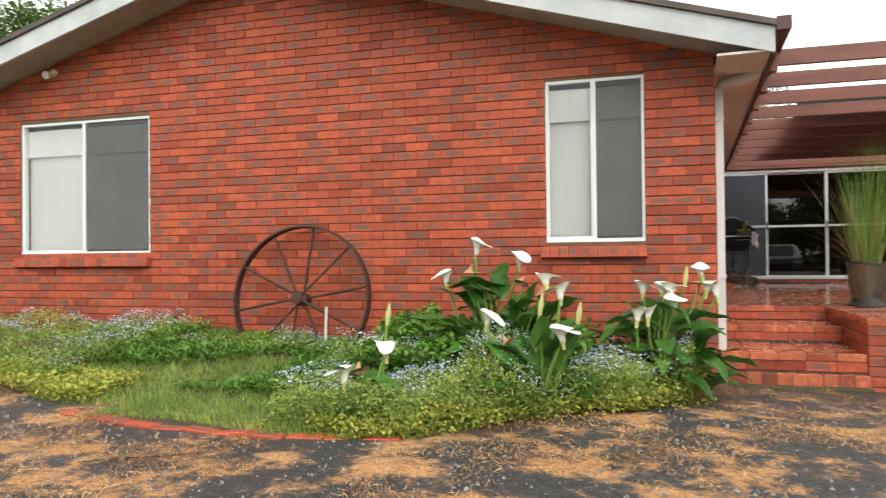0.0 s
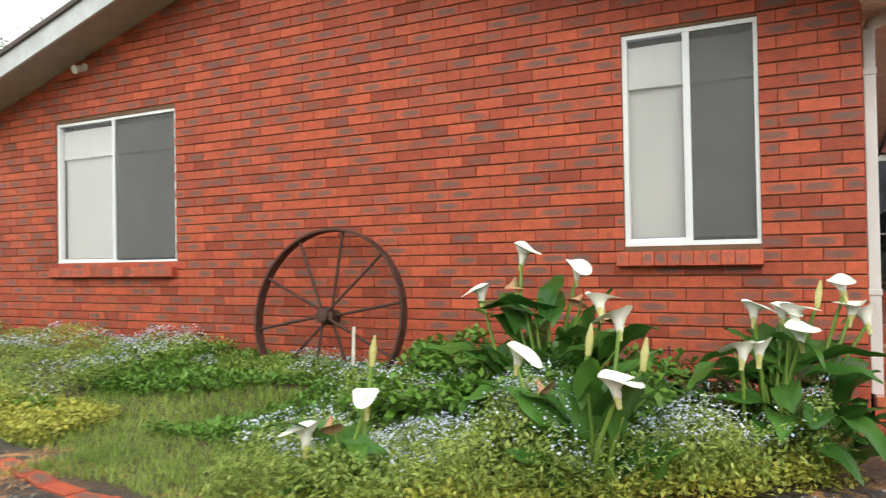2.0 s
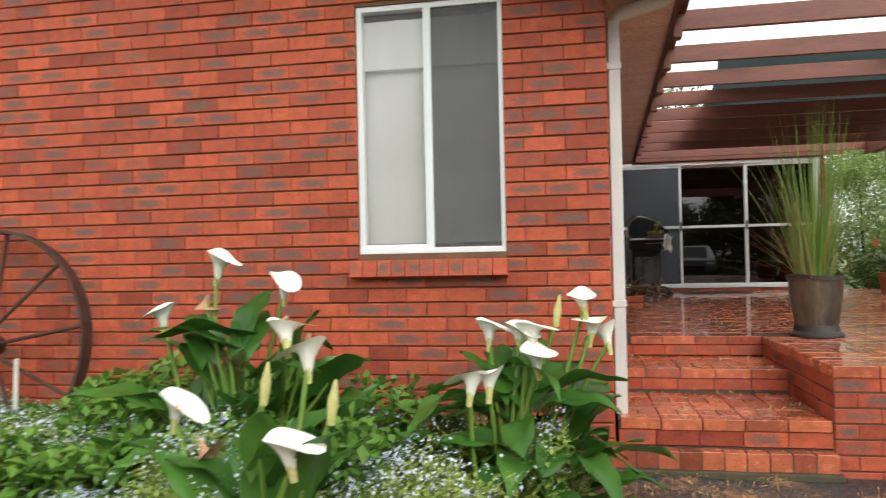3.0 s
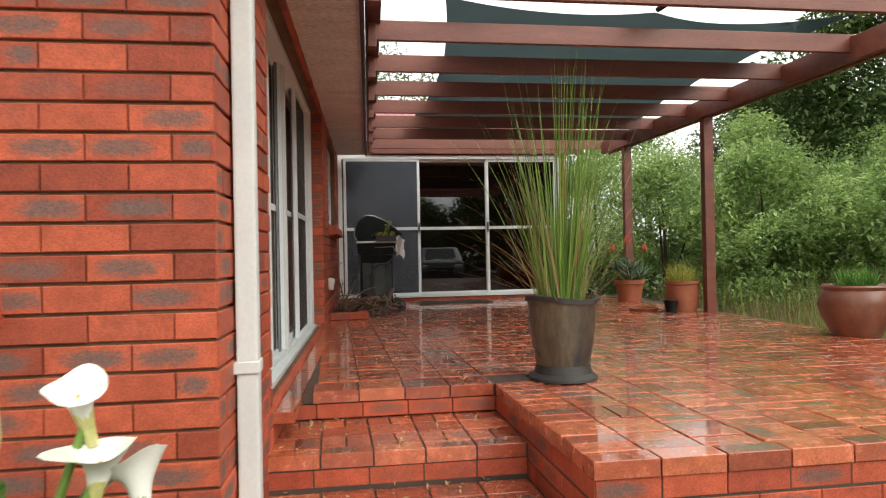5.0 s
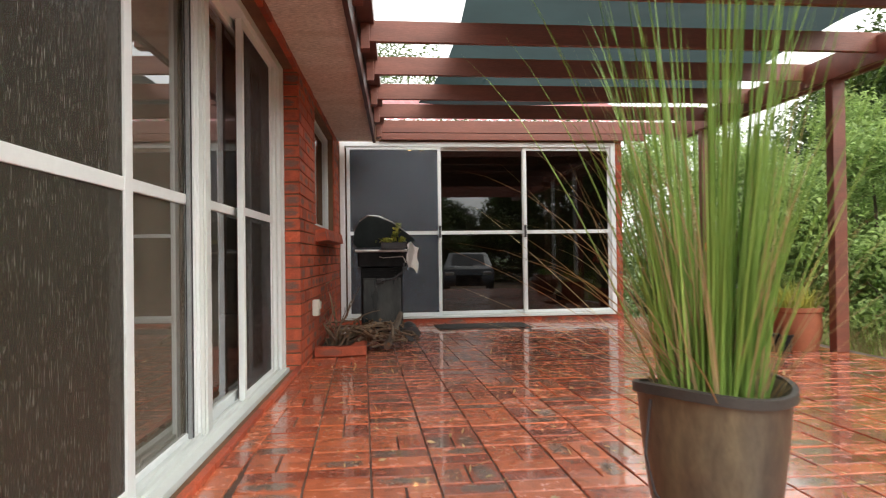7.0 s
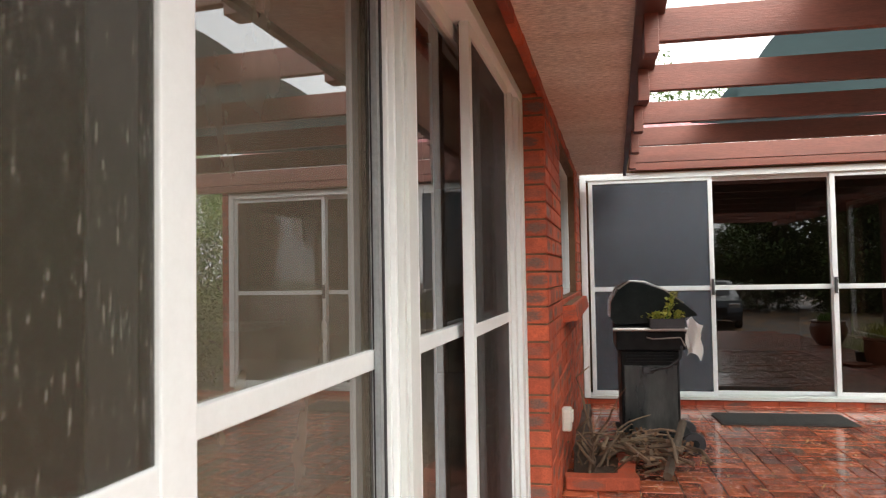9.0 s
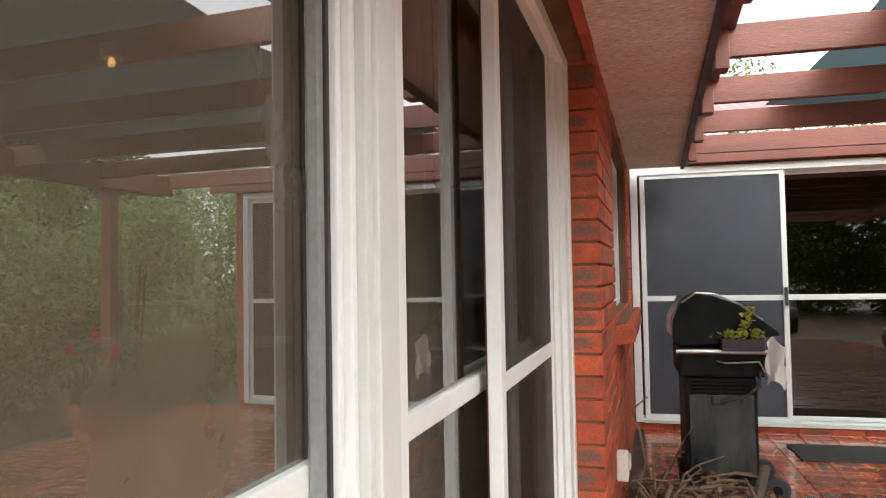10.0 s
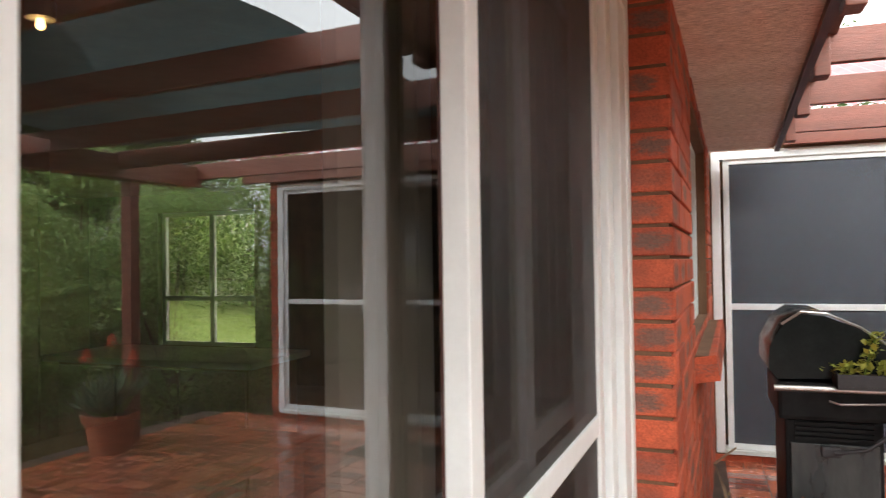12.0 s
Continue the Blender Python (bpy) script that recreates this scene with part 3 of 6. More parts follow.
wing_window = thing("window_4", pose(3.92, END_Y, 0, 0, 0, 90), "large wing window beside the garden", "window", kind="structure")
part("window_frame", boxes((0.5, 0.55, 0.04, 0.10, 0.4, 2.1), (2.95, 3.0, 0.04, 0.10, 0.4, 2.1), (0.55, 2.95, 0.04, 0.10, 0.4, 0.45), (0.55, 2.95, 0.04, 0.10, 2.05, 2.1), (1.72, 1.78, 0.04, 0.10, 0.45, 2.05), bevel=0.003), WHITE_METAL, wing_window)
for a, b in ((0.55, 1.72), (1.78, 2.95)):
    pane(wing_window, a, b, 0.07, 0.45, 2.05, DOOR_GLASS)

# ---- the rooms behind the glass ----
rooms = link("floor_inside", boxes((-8.8, -0.16, 0.25, 8.0, -0.05, 0.0), (-8.8, -0.42, 8.0, 10.39, -0.05, 0.0), (0.6, 3.8, 8.45, 13.2, -0.05, 0.0)), INTERIOR_WOOD)
tagged(rooms, kind="structure")
tagged(link("ceiling_inside", boxes((-8.8, -0.12, 0.25, 10.39, 2.36, 2.4), (-0.12, 3.8, 8.45, 13.2, 2.36, 2.4)), PLASTER), kind="structure")
tagged(link("wall_inside", boxes((-4.2, -4.1, 0.25, 6.9, 0, 2.36), (-0.4, -0.3, 8.6, 13.2, 0, 2.36)), PLASTER), kind="structure")

def rear_window(name, u0, u1, z0, z1, mullion, rail, label):
    w = thing(name, REAR, label, "window", kind="structure")
    f = 0.05
    part("window_frame", boxes((u0, u1, 0.08, 0.14, z1 - f, z1), (u0, u1, 0.08, 0.14, z0, z0 + f), (u0, u0 + f, 0.08, 0.14, z0 + f, z1 - f), (u1 - f, u1, 0.08, 0.14, z0 + f, z1 - f), bevel=0.003), WHITE_METAL, w)
    if mullion:
        part("mullion", boxes((mullion - 0.03, mullion + 0.03, 0.082, 0.138, z0 + f, z1 - f), bevel=0.003), WHITE_METAL, w)
        part("rail", boxes((u0 + f, mullion - 0.03, 0.085, 0.135, rail - 0.03, rail + 0.03), (mullion + 0.03, u1 - f, 0.085, 0.135, rail - 0.03, rail + 0.03), bevel=0.003), WHITE_METAL, w)
    pane(w, u0 + f, u1 - f, 0.11, z0 + f, z1 - f, GLASS)


rear_window("window_5", 4.36, 5.82, 0.42, 2.12, 5.05, 1.02, "white framed kitchen window onto the green garden")
rear_window("window_6", 7.0, 7.55, 1.08, 2.18, 0, 0, "small kitchen window onto the green garden")

# ---- pergola ----
pergola = thing("pergola", pose(0, 0, 0), "brown stained timber pergola over the brick patio", "pergola")
RAFTERS = (0.20, 1.06, 1.94, 2.82, 3.68, 4.56, 5.40, 6.26, 7.10, 7.96)
BEAM_X = 4.43
for y in RAFTERS:
    part("rafter", boxes((0.53 + 0.0489 * y, BEAM_X + 0.03, y - 0.0225, y + 0.0225, 2.215, 2.355), bevel=0.004), PERGOLA, pergola)
    part("blocking", boxes((0.47 + 0.0489 * y, 0.53 + 0.0489 * y, y - 0.05, y + 0.05, 2.16, 2.345), bevel=0.004), PERGOLA, pergola)
part("beam", boxes((BEAM_X - 0.075, BEAM_X - 0.03, -0.1, 8.0, 2.145, 2.335), bevel=0.005), PERGOLA, pergola)
part("beam", boxes((BEAM_X + 0.03, BEAM_X + 0.075, -0.1, 8.0, 2.145, 2.335), bevel=0.005), PERGOLA, pergola)
part("head_beam", boxes((0.90, 4.2, END_Y - 0.06, END_Y - 0.012, 2.205, 2.37), bevel=0.004), PERGOLA, pergola)
for y in (5.1, 7.26):
    part("post", boxes((BEAM_X - 0.055, BEAM_X + 0.055, y - 0.045, y + 0.045, 0.0, 2.145), bevel=0.006), PERGOLA, pergola)


# ---- ground: one sheet to the horizon ----
def ground_z(x, y):
    """Drive level in front, a bed that rises to the wall, lawn that climbs behind the house."""
    def step(a, b, v):
        t = min(1, max(0, (v - a) / (b - a)))
        return t * t * (3 - 2 * t)
    z = GROUND
    left = step(-0.4, -5.0, x)
    z -= 0.10 * step(-2.4, -0.3, y) * step(-1.6, 0.0, x)
    if x < 0.4:
        z += step(-2.4, -0.2, y) * (0.06 + 0.20 * left) * step(0.4, -0.4, x)
    z += 0.26 * step(-8.2, -10, x) * step(-3, 0.2, y) + 1.1 * step(-9.5, -16, x) * step(-4, 3, y) + 0.5 * step(-15, -26, x)
    z += 2.0 * step(6, 40, y) * step(-9, -20, x) + 0.3 * step(5.0, 7.0, x) * step(0, 3, y)
    return z


def bed_front(x):
    """Front edge of the planted bed."""
    if x < -4.3:
        return -2.25 + 0.06 * (x + 4.3) * -1
    if x < -1.9:
        return -2.72
    return -2.72 + (x + 1.9) * 0.95


GROUND_MAT, gn, gl, gb = shader("drive_and_soil")
pos = gn.new("ShaderNodeNewGeometry").outputs["Position"]
stone = gn.new("ShaderNodeTexVoronoi")
stone.inputs["Scale"].default_value = 70
gl.new(pos, stone.inputs["Vector"])
tarmac = ramp(gn, [(0.0, (0.018, 0.018, 0.019)), (0.55, (0.036, 0.036, 0.038)), (0.9, (0.07, 0.07, 0.068)), (1.0, (0.34, 0.33, 0.30))])
gl.new(stone.outputs["Color"], tarmac.inputs[0])
duff = ramp(gn, [(0.25, (0.16, 0.075, 0.03)), (0.5, (0.44, 0.22, 0.085)), (0.8, (0.66, 0.40, 0.18))])
gl.new(noise_node(gn, gl, pos, 45, 6, 0.75), duff.inputs[0])
where = ramp(gn, [(0.49, grey3(0)), (0.58, grey3(1))])
gl.new(noise_node(gn, gl, pos, 1.9, 9, 0.76), where.inputs[0])
dry = mix_col(gn, gl, where.outputs[0], tarmac.outputs[0], duff.outputs[0])
soil = ramp(gn, [(0.3, (0.035, 0.022, 0.014)), (0.7, (0.10, 0.065, 0.04))])
gl.new(noise_node(gn, gl, pos, 30, 6, 0.7), soil.inputs[0])
grassy = ramp(gn, [(0.3, (0.07, 0.12, 0.028)), (0.7, (0.19, 0.27, 0.065))])
gl.new(noise_node(gn, gl, pos, 12, 7, 0.75), grassy.inputs[0])
zone = gn.new("ShaderNodeAttribute")
zone.attribute_name = "zone"
zs = gn.new("ShaderNodeSeparateColor")
gl.new(zone.outputs["Color"], zs.inputs[0])
col = mix_col(gn, gl, zs.outputs[0], dry, soil.outputs[0])
col = mix_col(gn, gl, zs.outputs[1], col, grassy.outputs[0])
gl.new(col, gb.inputs["Base Color"])
wet = gn.new("ShaderNodeMapRange")
wet.inputs["To Min"].default_value, wet.inputs["To Max"].default_value = 0.45, 0.9
gl.new(where.outputs[0], wet.inputs["Value"])
gl.new(wet.outputs[0], gb.inputs["Roughness"])
bumpy(gn, gl, gb, stone.outputs["Distance"], 0.7, 0.012)

xs = sorted({*np.round(np.arange(-12, 6.01, 0.2), 3), *(-400, -150, -70, -40, -28, -20, -16, -14, 7, 8, 10, 13, 18, 26, 40, 70, 150, 400)})
ys = sorted({*np.round(np.arange(-9, 10.01, 0.2), 3), *(-400, -150, -70, -40, -25, -16, -12, 12, 15, 20, 28, 40, 70, 150, 400)})
gv = [(float(x), float(y), ground_z(x, y) + 0.012 * noise.noise((x * 2.0, y * 2.0, 0))) for y in ys for x in xs]
gf = [(j * len(xs) + i, j * len(xs) + i + 1, (j + 1) * len(xs) + i + 1, (j + 1) * len(xs) + i) for j in range(len(ys) - 1) for i in range(len(xs) - 1)]
gme = raw_mesh("ground", gv, gf, GROUND_MAT, None, True)
zones = gme.color_attributes.new("zone", "FLOAT_COLOR", "POINT")
for i, (x, y, z) in enumerate(gv):
    wobble = 0.25 * noise.noise((x * 0.9, y * 0.9, 3.0))
    bed = 1.0 if (-9.6 < x < 0.1 and y > bed_front(x) + wobble) else 0.0
    lawn = 1.0 if (x < -11.9 + wobble * 2 or (x > 5.3 and y > -2) or y > 14 or (y > 11 and x < 0) or y < -40) else 0.0
    zones.data[i].color = (bed, lawn, 0, 1)
tagged(new("ground", gme), kind="structure")


# ---- materials of the things ----
RUST = surface("rusted_iron", (0.085, 0.032, 0.02), (0.04, 0.02, 0.015), 12, 120, (0.6, 0.85), 0.6, speck=0.4)
BLACK_ENAMEL = surface("black_enamel", (0.007, 0.010, 0.011), (0.014, 0.018, 0.019), 6, 70, (0.10, 0.28), 0.05, shine=0.15)
WORN_ENAMEL = surface("scuffed_black_enamel", (0.012, 0.017, 0.019), (0.08, 0.085, 0.08), 5, 60, (0.15, 0.45), 0.1, stretch=(1.6, 1.6, 0.45), edges=(0.45, 0.75), speck=0.2)
BLACK_METAL = surface("dusty_black_metal", (0.008, 0.009, 0.010), (0.024, 0.025, 0.026), 5, 50, (0.3, 0.6), 0.1, shine=0.08)
STEEL = surface("dull_steel", (0.55, 0.53, 0.50), (0.42, 0.40, 0.38), 8, 90, (0.25, 0.45), 0.1, metal=0.9)
TERRACOTTA = surface("terracotta", (0.38, 0.12, 0.055), (0.28, 0.085, 0.042), 7, 90, (0.6, 0.8), 0.3)
GLAZED_BROWN = surface("brown_glazed_clay", (0.24, 0.085, 0.045), (0.15, 0.055, 0.033), 6, 60, (0.25, 0.45), 0.2)
POT_GLAZE = surface("blue_and_brown_glaze", (0.17, 0.14, 0.085), (0.022, 0.022, 0.025), 4.5, 45, (0.22, 0.5), 0.25, stretch=(1, 1, 0.35), speck=0.4)
POT_DARK = surface("dark_unglazed_foot", (0.03, 0.027, 0.025), (0.05, 0.045, 0.04), 8, 70, (0.4, 0.6), 0.3)
SOIL = surface("potting_soil", (0.04, 0.025, 0.017), (0.08, 0.05, 0.03), 30, 140, (0.85, 0.98), 1.0)
BARK = surface("grey_bark", (0.13, 0.10, 0.075), (0.08, 0.06, 0.045), 9, 60, (0.8, 0.95), 0.9, stretch=(1, 1, 0.3))
DEAD_WOOD = surface("weathered_branches", (0.22, 0.15, 0.095), (0.12, 0.08, 0.055), 9, 80, (0.75, 0.92), 0.8, stretch=(1, 1, 0.4), spread=0.35)
RUBBER = surface("rubber_mat", (0.035, 0.035, 0.035), (0.06, 0.058, 0.055), 8, 160, (0.55, 0.8), 0.8)
OUTLET = surface("white_plastic", (0.70, 0.68, 0.62), (0.62, 0.60, 0.54), 5, 60, (0.35, 0.5), 0.05, speck=0.08)
SAIL = None
REED = leaf_material("reed_green", (0.09, 0.19, 0.03), (0.34, 0.50, 0.12), 0.4, 0.25)
STRAW = leaf_material("dry_reed", (0.30, 0.20, 0.09), (0.55, 0.42, 0.22), 0.6, 0.2)
CALLA_LEAF = leaf_material("calla_leaf", (0.018, 0.075, 0.012), (0.085, 0.21, 0.035), 0.32, 0.18)
CALLA_STEM = leaf_material("calla_stem", (0.10, 0.20, 0.03), (0.22, 0.34, 0.07), 0.4, 0.1)
CALLA_WHITE = surface("calla_white", (0.80, 0.80, 0.74), (0.74, 0.75, 0.66), 8, 90, (0.45, 0.6), 0.1, speck=0.06)
CALLA_YELLOW = surface("spadix_yellow", (0.65, 0.42, 0.05), (0.55, 0.33, 0.04), 40, 200, (0.6, 0.8), 0.4)
WILTED = surface("wilted_flower", (0.42, 0.22, 0.11), (0.52, 0.33, 0.20), 14, 90, (0.7, 0.9), 0.4)
SPATHE_BUD = surface("green_bud", (0.50, 0.50, 0.16), (0.62, 0.58, 0.28), 9, 90, (0.4, 0.6), 0.1)
HEDGE_LEAF = leaf_material("hedge_leaf", (0.09, 0.18, 0.05), (0.46, 0.60, 0.22), 0.4, 0.5)
SLOPE_LEAF = leaf_material("slope_tree_leaf", (0.03, 0.075, 0.016), (0.19, 0.28, 0.075), 0.5, 0.3)
DARK_LEAF = leaf_material("dark_tree_leaf", (0.03, 0.06, 0.016), (0.12, 0.18, 0.05), 0.45, 0.25)
OLIVE_LEAF = leaf_material("pale_tree_leaf", (0.05, 0.085, 0.025), (0.15, 0.20, 0.075), 0.5, 0.3)
GREYGREEN_LEAF = leaf_material("grey_green_leaf", (0.10, 0.13, 0.09), (0.22, 0.26, 0.18), 0.5, 0.2)
FORGET_LEAF = leaf_material("forget_me_not_leaf", (0.09, 0.17, 0.03), (0.44, 0.54, 0.14), 0.45, 0.35)
FORGET_FLOWER = leaf_material("forget_me_not_flower", (0.33, 0.42, 0.62), (0.72, 0.76, 0.84), 0.6, 0.2)
YELLOW_LEAF = leaf_material("yellow_green_leaf", (0.16, 0.22, 0.03), (0.60, 0.58, 0.13), 0.45, 0.3)
LUSH_LEAF = leaf_material("lush_green_leaf", (0.05, 0.15, 0.018), (0.18, 0.34, 0.06), 0.42, 0.25)
GRASS = leaf_material("grass_blade", (0.11, 0.22, 0.035), (0.40, 0.52, 0.12), 0.5, 0.35)
DRY_GRASS = leaf_material("dry_grass_blade", (0.16, 0.11, 0.05), (0.42, 0.34, 0.16), 0.6, 0.3)
BROWN_WEED = leaf_material("brown_weed", (0.10, 0.05, 0.03), (0.26, 0.16, 0.09), 0.7, 0.15)
ALOE_LEAF = leaf_material("aloe_leaf", (0.07, 0.12, 0.07), (0.16, 0.24, 0.14), 0.4, 0.05)
ALOE_RED = surface("aloe_flower_red", (0.62, 0.07, 0.03), (0.75, 0.16, 0.05), 30, 100, (0.5, 0.7), 0.2)
CAR_PAINT = surface("dark_car_paint", (0.055, 0.062, 0.07), (0.045, 0.05, 0.058), 2, 200, (0.18, 0.28), 0.0, metal=0.6, speck=0.06)
DARK_GLASS = surface("dark_car_glass", (0.01, 0.012, 0.014), (0.015, 0.017, 0.02), 2, 50, (0.03, 0.06), 0.0)
LAMP_GLOW, ln, ll, lb = shader("warm_lamp_glow")
lb.inputs["Emission Color"].default_value = (1, 0.55, 0.18, 1)
lb.inputs["Emission Strength"].default_value = 130.0
DIM_GLOW, dn, dl, db = shader("dim_lamp_glow")
db.inputs["Emission Color"].default_value = (1, 0.62, 0.25, 1)
db.inputs["Emission Strength"].default_value = 2.2

SAIL, sn, sl, sb = shader("green_shade_cloth")
weave = noise_node(sn, sl, sn.new("ShaderNodeTexCoord").outputs["Object"], 1.7, 5)
tone = ramp(sn, [(0.3, (0.013, 0.028, 0.031)), (0.7, (0.024, 0.048, 0.052))])
sl.new(weave, tone.inputs[0])
sl.new(tone.outputs[0], sb.inputs["Base Color"])
sb.inputs["Roughness"].default_value = 0.7
thin = sn.new("ShaderNodeBsdfTranslucent")
sl.new(tone.outputs[0], thin.inputs["Color"])
gap = sn.new("ShaderNodeBsdfTransparent")
gap.inputs["Color"].default_value = (0.75, 0.95, 0.95, 1)
m1, m2 = sn.new("ShaderNodeMixShader"), sn.new("ShaderNodeMixShader")
m1.inputs[0].default_value, m2.inputs[0].default_value = 0.35, 0.025
sl.new(sb.outputs[0], m1.inputs[1]), sl.new(thin.outputs[0], m1.inputs[2])
sl.new(m1.outputs[0], m2.inputs[1]), sl.new(gap.outputs[0], m2.inputs[2])
sl.new(m2.outputs[0], sn["Material Output"].inputs["Surface"])


# ---- leaves by the thousand ----
def leaf_mesh(name, points, sizes, material, rng, aspect=0.45, droop=0.3, upright=0.3, fold=0.25):
    """One folded leaf of four corners and a midrib at every point."""
    n = len(points)
    heading = rng.uniform(0, 2 * math.pi, n)
    pitch = rng.normal(upright, 0.55, n)
    d = np.stack([np.cos(heading) * np.cos(pitch), np.sin(heading) * np.cos(pitch), np.sin(pitch)], 1)
    s = np.stack([-np.sin(heading), np.cos(heading), rng.normal(0, 0.35, n)], 1)
    s /= np.linalg.norm(s, axis=1, keepdims=True)
    up = np.cross(d, s)
    L = np.asarray(sizes)[:, None]
    base, tip = points, points + d * L - np.array([0, 0, 1.0]) * droop * L * 0.5
    mid = points + d * L * 0.5
    w = L * aspect * 0.5
    left, right = mid + s * w + up * w * fold, mid - s * w + up * w * fold
    v = np.stack([base, left, tip, right], 1).reshape(-1, 3)
    k = np.arange(n)[:, None] * 4
    f = np.concatenate([k + [[0, 3, 2]], k + [[0, 2, 1]]], 1).reshape(-1, 3)
    me = bpy.data.meshes.new(name)
    me.vertices.add(len(v))
    me.vertices.foreach_set("co", v.astype(np.float32).ravel())
    me.loops.add(f.size)
    me.loops.foreach_set("vertex_index", f.astype(np.int32).ravel())
    me.polygons.add(len(f))
    me.polygons.foreach_set("loop_start", np.arange(0, f.size, 3, dtype=np.int32))
    me.polygons.foreach_set("loop_total", np.full(len(f), 3, dtype=np.int32))
    me.update(calc_edges=True)
    me.materials.append(material)
    return me


def blades(points, lengths, rng, width, lean=0.35, bend=0.5, segments=3):
    """Grass-like strips: vertices and faces."""
    verts, faces = [], []
    for p, L in zip(points, lengths):
        a = rng.uniform(0, 2 * math.pi)
        out = np.array([math.cos(a), math.sin(a), 0.0])
        side = np.array([-math.sin(a), math.cos(a), 0.0]) * width / 2
        tilt = abs(rng.normal(0, lean))
        curl = rng.uniform(0.2, 1.0) * bend
        n, pos = len(verts), np.array(p, float)
        for k in range(segments + 1):
            t = k / segments
            w = side * (1 - t) ** 0.7
            verts += [tuple(pos - w), tuple(pos + w)]
            ang = tilt + curl * t
            pos = pos + (out * math.sin(ang) + np.array([0, 0, math.cos(ang)])) * L / segments
        for k in range(segments):
            i = n + 2 * k
            faces.append((i, i + 1, i + 3, i + 2))
    return verts, faces


def stuff(name, mesh, label, category):
    return tagged(new(name, mesh), label, category, kind="stuff")


def clump_points(rng, blobs, count, shell=0.55):
    """Points in the outer shells of many small balls, so that the outline is uneven."""
    out = []
    weights = np.array([r ** 2 for *_, r in blobs])
    picks = rng.choice(len(blobs), count, p=weights / weights.sum())
    for i in picks:
        x, y, z, r = blobs[i]
        d = rng.normal(size=3)
        d /= np.linalg.norm(d)
        out.append((x, y, z) + d * r * (shell + (1.08 - shell) * rng.random() ** 0.6) * np.array([1, 1, 0.85]))
    return np.array(out)


def crown_blobs(rng, radius, low, high, n):
    """Small balls that fill a rounded crown between two heights."""
    blobs = []
    for _ in range(n):
        a, t = rng.uniform(0, 2 * math.pi), rng.random()
        z = low + (high - low) * t
        reach = radius * math.sqrt(max(0.05, 1 - (2 * t - 0.85) ** 2)) * rng.uniform(0.45, 1.0)
        blobs.append((reach * math.cos(a), reach * math.sin(a), z, radius * rng.uniform(0.16, 0.34)))
    return blobs


def tree(name, x, y, height, radius, trunk_h, material, label, count, leaf, seed, category="tree", group="", blobs_n=60, trunk_r=0.12):
    rng = np.random.default_rng(seed)
    z0 = ground_z(x, y) - 0.05
    t = thing(name, pose(x, y, z0), label, category, group)
    part("trunk", tube([(0, 0, 0), (0.03, 0.02, trunk_h * 0.6), (0.06, -0.02, trunk_h), (0.02, 0.05, height * 0.75)], trunk_r, 9, [1.25, 0.95, 0.75, 0.25]), BARK, t, smooth=True)
    blobs = crown_blobs(rng, radius, trunk_h * 0.75, height - radius * 0.2, blobs_n)
    for k in range(5):
        bx, by, bz, br = blobs[k * (len(blobs) // 5)]
        s = trunk_h * rng.uniform(0.55, 1.0)
        part("limb", tube([(0.03, 0, s), (bx * 0.5, by * 0.5, (s + bz) * 0.5 + 0.1), (bx, by, bz)], trunk_r * 0.45, 6, [1, 0.7, 0.25]), BARK, t, smooth=True)
    pts = clump_points(rng, blobs, count)
    crown = new("crown", leaf_mesh("crown", pts, rng.uniform(0.6, 1.3, count) * leaf, material, rng, 0.5, 0.5, 0.1))
    crown.parent = t
    return t


# ---- right-hand garden: hedge and trees ----
SHRUBS = [(5.9, 9.2, 1.25, 2.9, 1), (6.7, 7.6, 1.25, 2.75, 2), (7.8, 9.4, 1.6, 3.5, 3), (5.6, 11.6, 1.5, 3.5, 4), (7.6, 6.0, 1.2, 2.5, 5), (8.8, 7.4, 1.5, 3.1, 6), (7.7, 4.3, 1.1, 2.0, 7), (9.2, 5.2, 1.4, 2.6, 8), (7.2, 12.5, 1.8, 4.0, 9), (6.2, 6.5, 0.8, 1.6, 10), (8.4, 2.4, 1.1, 1.9, 11), (10.2, 3.2, 1.5, 2.6, 12)]
for x, y, r, hgt, s in SHRUBS:
    tree("garden_shrub", x, y, hgt, r, 0.45, HEDGE_LEAF, "dense green leafy shrub in a mixed garden hedge", int(12500 * r), 0.08, 100 + s, "shrub", "hedge shrubs", 80, 0.05)
for x, y, hgt, r, s in ((10.6, 9.4, 6.6, 2.7, 1), (11.8, 6.0, 7.2, 2.9, 2), (10.9, 12.8, 5.2, 2.3, 3), (13.5, 2.0, 6.4, 2.8, 4)):
    tree("dark_tree", x, y, hgt, r, 1.6, DARK_LEAF, "tall dark evergreen tree behind the hedge", 30000, 0.13, 200 + s, group="dark evergreen trees", blobs_n=90)
